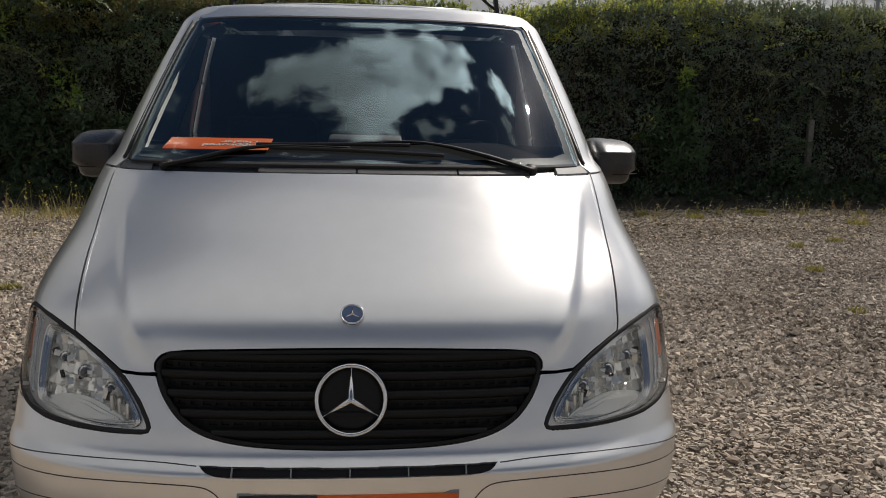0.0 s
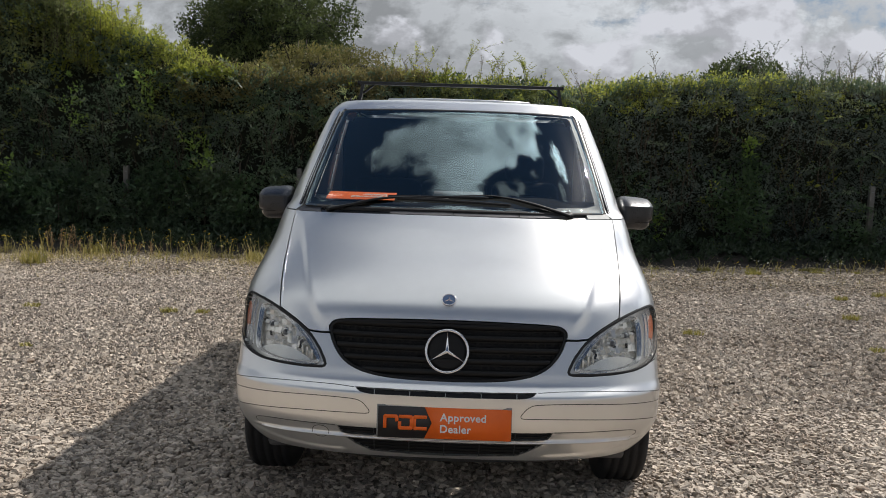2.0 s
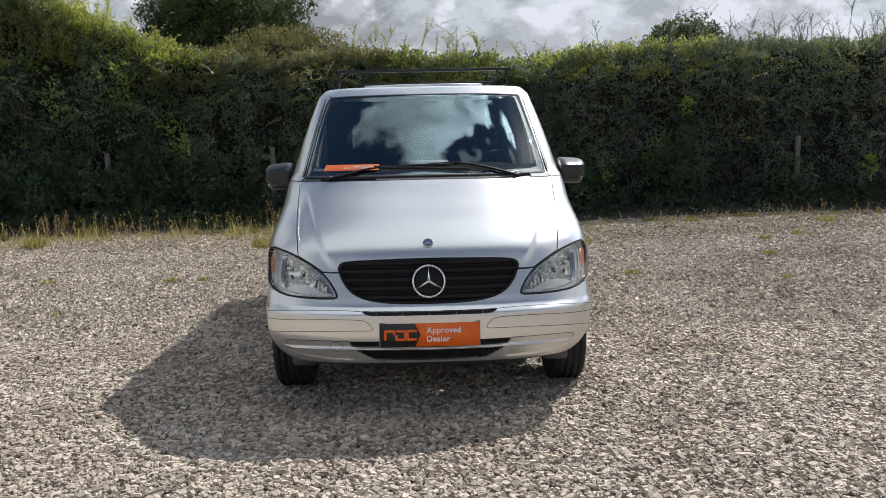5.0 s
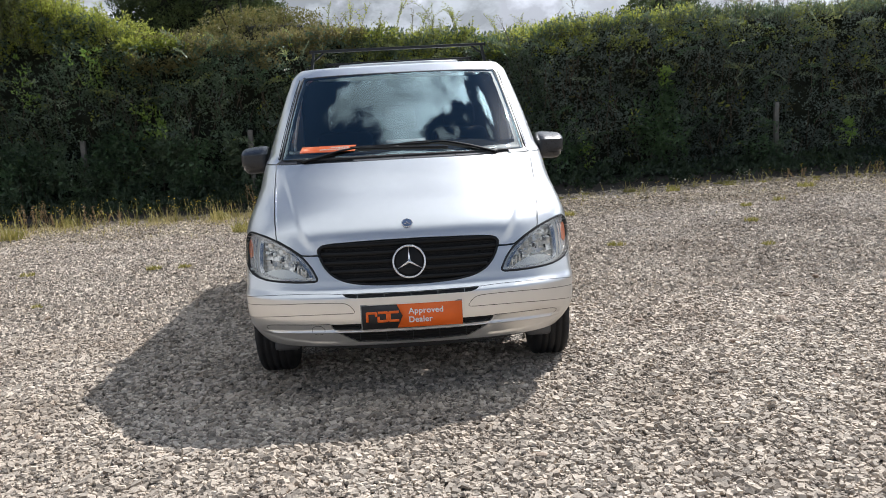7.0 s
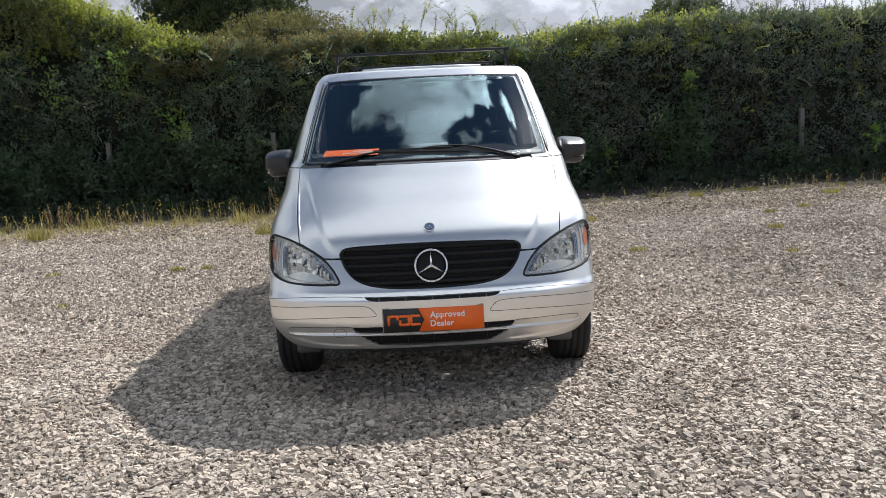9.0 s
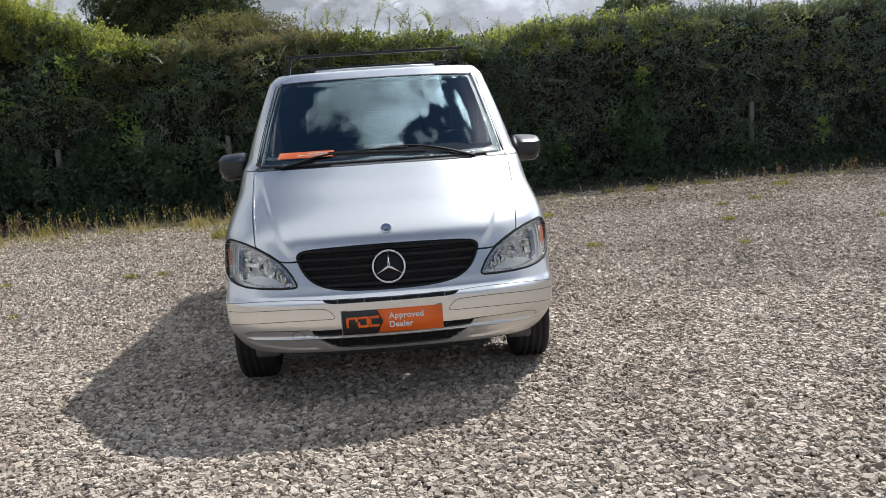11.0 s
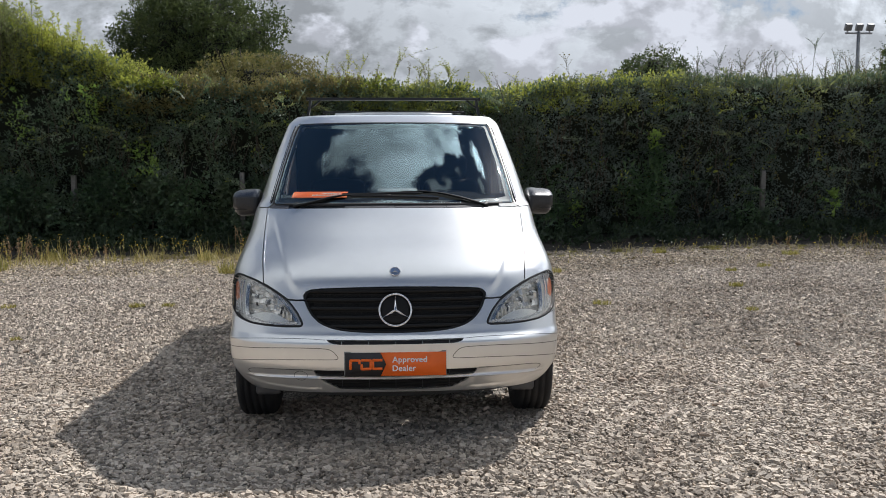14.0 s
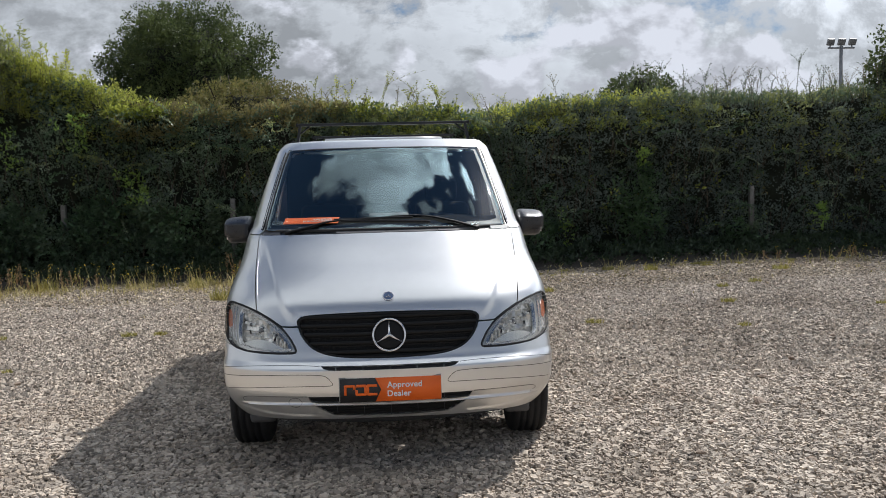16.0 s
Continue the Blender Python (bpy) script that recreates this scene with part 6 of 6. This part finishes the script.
for i in range(300):
    x, z = g.uniform(-9, 9), g.uniform(0.0, 2.1)
    h = g.uniform(0.3, 1.0)
    slant = g.normal(0, 0.16)
    pts = [Vector((x + g.normal(0, 0.03) + slant * t, HEDGE_Y + lumps(x, z + h * t) - 0.05 + g.normal(0, 0.02), z + h * t)) for t in (0, 0.5, 1.0)]
    tube(pts, [0.009, 0.007, 0.004], 4, bm)
part("bare_stems", bm, "twig", hedge)

# fence posts standing in the hedge
for px, pz in POSTS:
    bm = rounded_box((0.085, 0.085, pz + 0.10), (0, 0, pz / 2 - 0.05), 0.008)
    for v in bm.verts:
        v.co.x += 0.006 * noise.noise(v.co * 5)
    post = tagged(empty("fence_post", (px, HEDGE_Y - 0.10 + lumps(px, 1.2), 0)), "weathered grey fence post half hidden in the hedge", "fence post", "fence posts")
    part("shaft", bm, "post", post)
    for k in range(3):
        part("staple", rounded_box((0.04, 0.006, 0.006), (0, -0.044, pz - 0.10 - 0.22 * k), 0.002), "mast", post)


def tree(name, at, height, crown, centre_z, leafs, leaf_len, seed, label, trunk_r, mat="leaf_tree"):
    """A tree: tapered trunk, forking limbs, and a crown of leaf sprays round the limbs' ends, uneven in outline."""
    g = np.random.default_rng(seed)
    top = tagged(empty(name, at), label, "tree")
    bm = bmesh.new()
    trunk = [Vector((0.06 * i * g.normal(0, 0.5), 0.06 * i * g.normal(0, 0.5), height * 0.8 * i / 6)) for i in range(7)]
    tube(trunk, [trunk_r * (1 - 0.13 * i) for i in range(7)], 9, bm)
    tips = []
    for i in range(46):
        t = g.uniform(0.22, 0.98)
        k = min(int(t * 6), 5)
        root = trunk[k].lerp(trunk[k + 1], t * 6 - k)
        ang, elev = g.uniform(0, math.tau), g.uniform(-0.1, 1.0)
        d = Vector((math.cos(ang) * math.cos(elev), math.sin(ang) * math.cos(elev), math.sin(elev)))
        # length to the crown's uneven edge
        c = Vector((0, 0, centre_z))
        reach = g.uniform(0.55, 0.82)
        end = c + Vector((d.x * crown[0], d.y * crown[1], (d.z * 1.15 - 0.12) * crown[2])) * reach
        mid = root.lerp(end, 0.5) + Vector((0, 0, 0.12 * height * g.uniform(0.2, 0.6)))
        tube([root, mid, end], [trunk_r * 0.35 * (1.1 - t), trunk_r * 0.22 * (1.1 - t), 0.012], 5, bm)
        tips += [end, mid.lerp(end, 0.5), mid]
        for j in range(3):
            e2 = mid.lerp(end, g.uniform(0.2, 0.9)) + Vector(g.normal(0, 0.17, 3)) * crown[0]
            tube([mid.lerp(end, 0.3), e2], [0.02, 0.008], 4, bm)
            tips.append(e2)
    part("trunk", bm, "bark", top)
    tips = np.array([tuple(v) for v in tips])
    # sprays round the limbs' ends, and a lumpy shell of foliage over the whole crown
    n = leafs // 14
    mid_c, rad = np.array([[0, 0, centre_z]]), np.array(crown)[None]
    near_tips = tips[g.integers(0, len(tips), n // 3)] + g.normal(0, 0.11, (n // 3, 3)) * rad
    d = g.normal(0, 1, (n - n // 3, 3))
    d /= np.linalg.norm(d, axis=1, keepdims=True)
    shell = mid_c + d * rad * g.uniform(0.62, 1.0, (len(d), 1)) ** 0.7
    cent = np.concatenate([near_tips, shell])
    lim = (cent - mid_c) / rad
    far = np.maximum(np.linalg.norm(lim, axis=1), 1e-6)
    edge = np.array([1.02 + 0.22 * noise.noise(Vector(v) * 2.1 + Vector((seed, 0, 0))) + 0.13 * noise.noise(Vector(v) * 5.5 + Vector((0, seed, 0))) for v in lim / far[:, None]])
    cent = mid_c + lim / far[:, None] * np.minimum(far, 1.0)[:, None] * edge[:, None] * rad
    core = bmesh.new()   # solid body coloured dark for the shade inside the crown
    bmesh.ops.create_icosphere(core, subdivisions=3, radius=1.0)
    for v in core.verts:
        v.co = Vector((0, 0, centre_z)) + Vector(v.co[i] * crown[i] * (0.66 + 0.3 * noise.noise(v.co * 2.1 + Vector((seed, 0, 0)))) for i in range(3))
    part("crown_shade_core", core, "shade_core", top)
    leaf_ob = leaf_mesh("crown", clumps(cent, 14, leaf_len * 1.9, leaf_len, leaf_len * 0.6, seed + 1, (0, 0, 0.35)), mat)
    leaf_ob.parent = top
    return top


tree("tree", (-6.35, 24.0, 0), 7.8, (2.95, 2.7, 3.25), 4.5, 130000, 0.082, 51, "large dark green broadleaf tree beyond the hedge", 0.24)
tree("tree", (7.6, 20.0, 0), 4.7, (1.25, 1.1, 1.05), 3.78, 12000, 0.08, 52, "small rounded green tree beyond the hedge", 0.09)
tree("tree", (-3.2, 15.5, 0), 3.9, (2.0, 1.0, 1.0), 3.12, 32000, 0.052, 53, "bushy olive-green tree close behind the hedge", 0.09, "leaf_gold")
tree("tree", (10.3, 11.6, 0), 4.3, (0.8, 0.7, 1.2), 3.3, 5000, 0.075, 54, "slender young tree rising out of the hedge", 0.05)

# floodlight mast
mast = tagged(empty("floodlight_mast", (19.3, 30.0, 0)), "grey steel mast with three square floodlights", "floodlight")
part("pole", tube([(0, 0, 0), (0, 0, 3.4), (0, 0, 7.05)], [0.10, 0.085, 0.07], 12), "mast", mast)
part("crossbar", rounded_box((1.15, 0.07, 0.07), (0, 0, 6.98), 0.01), "mast", mast)
for x in (-0.47, 0.0, 0.47):
    lampb = part("floodlight", rounded_box((0.30, 0.12, 0.28), (x, -0.03, 7.22), 0.02, rot=(28, 0, 0)), "mast", mast)
    part("lamp_glass", rounded_box((0.26, 0.012, 0.24), (x, -0.088, 7.19), 0.004, rot=(28, 0, 0)), "lamp_face", lampb)
    part("bracket", rounded_box((0.05, 0.05, 0.12), (x, 0.02, 7.06), 0.005), "mast", lampb)

# weeds and grass at the hedge's foot
g = np.random.default_rng(61)


def blades(bm, x, y, z, h, width, bend, ang):
    d = Vector((math.cos(ang), math.sin(ang), 0))
    s = Vector((-d.y, d.x, 0)) * width
    p0, p1, p2 = Vector((x, y, z)), Vector((x, y, z + h * 0.55)) + d * bend * 0.35, Vector((x, y, z + h)) + d * bend
    v = [bm.verts.new(q) for q in (p0 - s, p0 + s, p1 - s * 0.8, p1 + s * 0.8, p2)]
    bm.faces.new((v[0], v[1], v[3], v[2]))
    bm.faces.new((v[2], v[3], v[4]))


def verge_in(x):
    """How far the verge reaches into the yard, more to the left."""
    return 0.55 * smoothstep(-3.0, -7.5, x)


verge = bmesh.new()
heads = bmesh.new()
pale_heads = bmesh.new()
stalks = bmesh.new()
docks = bmesh.new()


def flower_head(into, at, r):
    """Small flat flower head."""
    b = bmesh.new()
    bmesh.ops.create_icosphere(b, subdivisions=1, radius=r)
    bmesh.ops.scale(b, vec=(1, 1, 0.5), verts=b.verts)
    bmesh.ops.translate(b, vec=at, verts=b.verts)
    merge(into, b)


for i in range(9600):   # grass in loose clusters
    left = g.uniform() < 0.74
    x = g.uniform(-9.5, -1.2) if left else g.uniform(0.8, 10)
    thick = noise.noise(Vector((x * 2.3, 7.0, 0)))
    if thick < (-0.06 if left else 0.08) or g.uniform() < 0.35:
        continue
    y = (8.40 if left else 8.65) - verge_in(x) + g.normal(0, 0.32)
    h = (0.05 + g.exponential(0.082) if left else 0.03 + g.exponential(0.045)) * (0.6 + 1.3 * max(0.0, thick))
    blades(verge, x, y, float(rise(x, y)) - 0.01, min(h, 0.34), g.uniform(0.002, 0.0055), g.uniform(0.03, 0.20), g.uniform(0, math.tau))
for i in range(9000):   # dry stubble thinly over the back of the yard
    x, y = g.uniform(-8.5, 9.5) if i < 3800 else g.uniform(-9.0, -1.5), 8.9 - g.exponential(0.9 if i < 3800 else 0.5)
    if noise.noise(Vector((x * 0.9, y * 0.9, 17.0))) < -0.05:
        continue
    blades(verge, x, y, float(rise(x, y)) - 0.01, 0.012 + g.exponential(0.02), g.uniform(0.003, 0.007), g.uniform(0.01, 0.06), g.uniform(0, math.tau))
for i in range(210):   # flowering weeds
    left = i < 135
    x = g.uniform(-8.5, -1.4) if left else g.uniform(1.2, 9)
    y = 8.5 - verge_in(x) + g.normal(0, 0.28)
    z0 = float(rise(x, y))
    h = g.uniform(0.10, 0.38) if left else g.uniform(0.06, 0.22)
    dx = g.normal(0, 0.06)
    tube([(x, y, z0), (x + dx * 0.4, y, z0 + h * 0.5), (x + dx, y, z0 + h)], [0.0035, 0.0025, 0.0015], 3, stalks)
    for k in range(int(g.integers(3, 8))):   # narrow leaves up the stalk
        t = g.uniform(0.05, 0.8)
        blades(stalks, x + dx * t, y, z0 + h * t, g.uniform(0.02, 0.05), g.uniform(0.004, 0.008), g.uniform(0.02, 0.06), g.uniform(0, math.tau))
    for k in range(int(g.integers(1, 4))):
        flower_head(heads if left or i % 3 == 0 else pale_heads, (x + dx + g.normal(0, 0.03), y + g.normal(0, 0.03), z0 + h + g.normal(0, 0.02)), g.uniform(0.006, 0.012))
for x, h, n in ((-6.9, 0.34, 7), (-6.6, 0.26, 5), (-5.55, 0.40, 8), (-5.35, 0.30, 6), (-4.75, 0.30, 6), (-4.4, 0.20, 4), (-2.25, 0.46, 4), (-2.0, 0.22, 5), (-7.6, 0.30, 6), (6.1, 0.20, 4), (7.4, 0.22, 4), (8.3, 0.18, 4)):   # rusty seed heads of docks
    for k in range(n):
        px, py = x + g.normal(0, 0.10), 8.5 - verge_in(x) + g.normal(0, 0.10)
        z0, tall, dx = float(rise(px, py)), h * g.uniform(0.6, 1.1), g.normal(0, 0.05)
        tube([(px, py, z0), (px + dx * 0.5, py, z0 + tall * 0.5), (px + dx, py, z0 + tall)], [0.004, 0.003, 0.002], 3, docks)
        for j in range(46):
            t = g.uniform(0.35, 1.0)
            blades(docks, px + dx * t + g.normal(0, 0.012), py + g.normal(0, 0.012), z0 + tall * t, g.uniform(0.008, 0.022), g.uniform(0.003, 0.006), g.uniform(0.0, 0.02), g.uniform(0, math.tau))
weeds = tagged(empty("verge_weeds"), "straw-coloured grass and yellow flowering weeds along the hedge foot", "weeds", kind="stuff")
part("grass_blades", verge, "grass", weeds)
part("flower_stalks", stalks, "tuft", weeds)
part("flower_heads", heads, "flower", weeds, "small yellow flower heads")
part("flower_heads", pale_heads, "petal", weeds, "small white flower heads")
part("dock_stems", docks, "dock", weeds, "rusty brown seed heads")
# strip of bare soil under the hedge, coloured darker for the shade there
bm = bmesh.new()
rowsv = []
for k, (y, z) in enumerate(((HEDGE_Y - 1.75, -0.014), (HEDGE_Y - 1.45, 0.012), (HEDGE_Y - 0.6, 0.04), (HEDGE_Y + 0.6, 0.06))):
    row = []
    for i in range(81):
        x = -14 + 0.35 * i
        yy = y + 0.22 * noise.noise(Vector((i * 0.37, y * 0.3, 2))) - (verge_in(x) if k < 2 else 0.0)
        row.append(bm.verts.new((x, yy, z + float(rise(x, yy)))))
    rowsv.append(row)
for r, q in zip(rowsv, rowsv[1:]):
    for i in range(80):
        bm.faces.new((r[i], r[i + 1], q[i + 1], q[i]))
tagged(link("shaded_verge_soil", bm, "shaded_earth"), "bare soil under the hedge, darkened for the hedge's shade", "soil", kind="structure")

# low undergrowth on that strip, its leaves coloured dark for the hedge's shade
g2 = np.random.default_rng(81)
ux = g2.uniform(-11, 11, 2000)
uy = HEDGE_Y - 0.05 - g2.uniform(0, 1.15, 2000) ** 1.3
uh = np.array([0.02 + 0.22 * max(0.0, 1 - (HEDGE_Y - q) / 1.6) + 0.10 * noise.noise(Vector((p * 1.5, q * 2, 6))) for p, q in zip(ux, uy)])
leaf_mesh("undergrowth", clumps(np.stack([ux, uy, rise(ux, uy) + np.maximum(uh, 0.015)], 1), 8, 0.09, 0.07, 0.045, 82, (0, -0.2, 0.8)), "leaf_shaded").parent = hedge

# single tufts growing through the gravel
TUFTS = [(-2.79, 4.65, 0.17), (-2.46, 4.64, 0.15), (4.07, 5.20, 0.19), (2.24, 4.42, 0.19), (3.66, 3.82, 0.15), (4.98, 6.51, 0.2), (-5.53, 7.35, 0.36), (-4.17, 4.68, 0.16), (2.14, 6.68, 0.24), (4.44, 6.28, 0.16),
         (-2.21, 6.94, 0.38), (5.89, 7.63, 0.26), (4.10, 8.24, 0.22), (-3.4, 3.1, 0.10), (5.6, 4.6, 0.12), (-2.85, 8.3, 0.3), (-5.19, 8.5, 0.36)]
gt = np.random.default_rng(63)
MATS = [(float(gt.uniform(1.3, 9.0)), 8.75 - float(gt.exponential(0.22)), float(gt.uniform(0.08, 0.20))) for k in range(22)]
for x, y, r in TUFTS + MATS:
    bm = bmesh.new()
    for k in range(int(430 * r)):
        ang, rad = g.uniform(0, math.tau), r * 0.5 * math.sqrt(g.uniform())
        tall = g.uniform(0.15, 0.35) * r if r < 0.3 else g.uniform(0.15, 0.55) * r
        blades(bm, rad * math.cos(ang), rad * math.sin(ang) * 0.7, 0.0, tall, g.uniform(0.003, 0.007), g.uniform(0.2, 0.8) * r * 0.4, g.uniform(0, math.tau))
    tuft = tagged(empty("grass_tuft", (x, y, float(rise(x, y)))), "low green weed tuft growing through gravel", "grass tuft", "tufts in the gravel")
    part("growth", bm, "tuft", tuft)
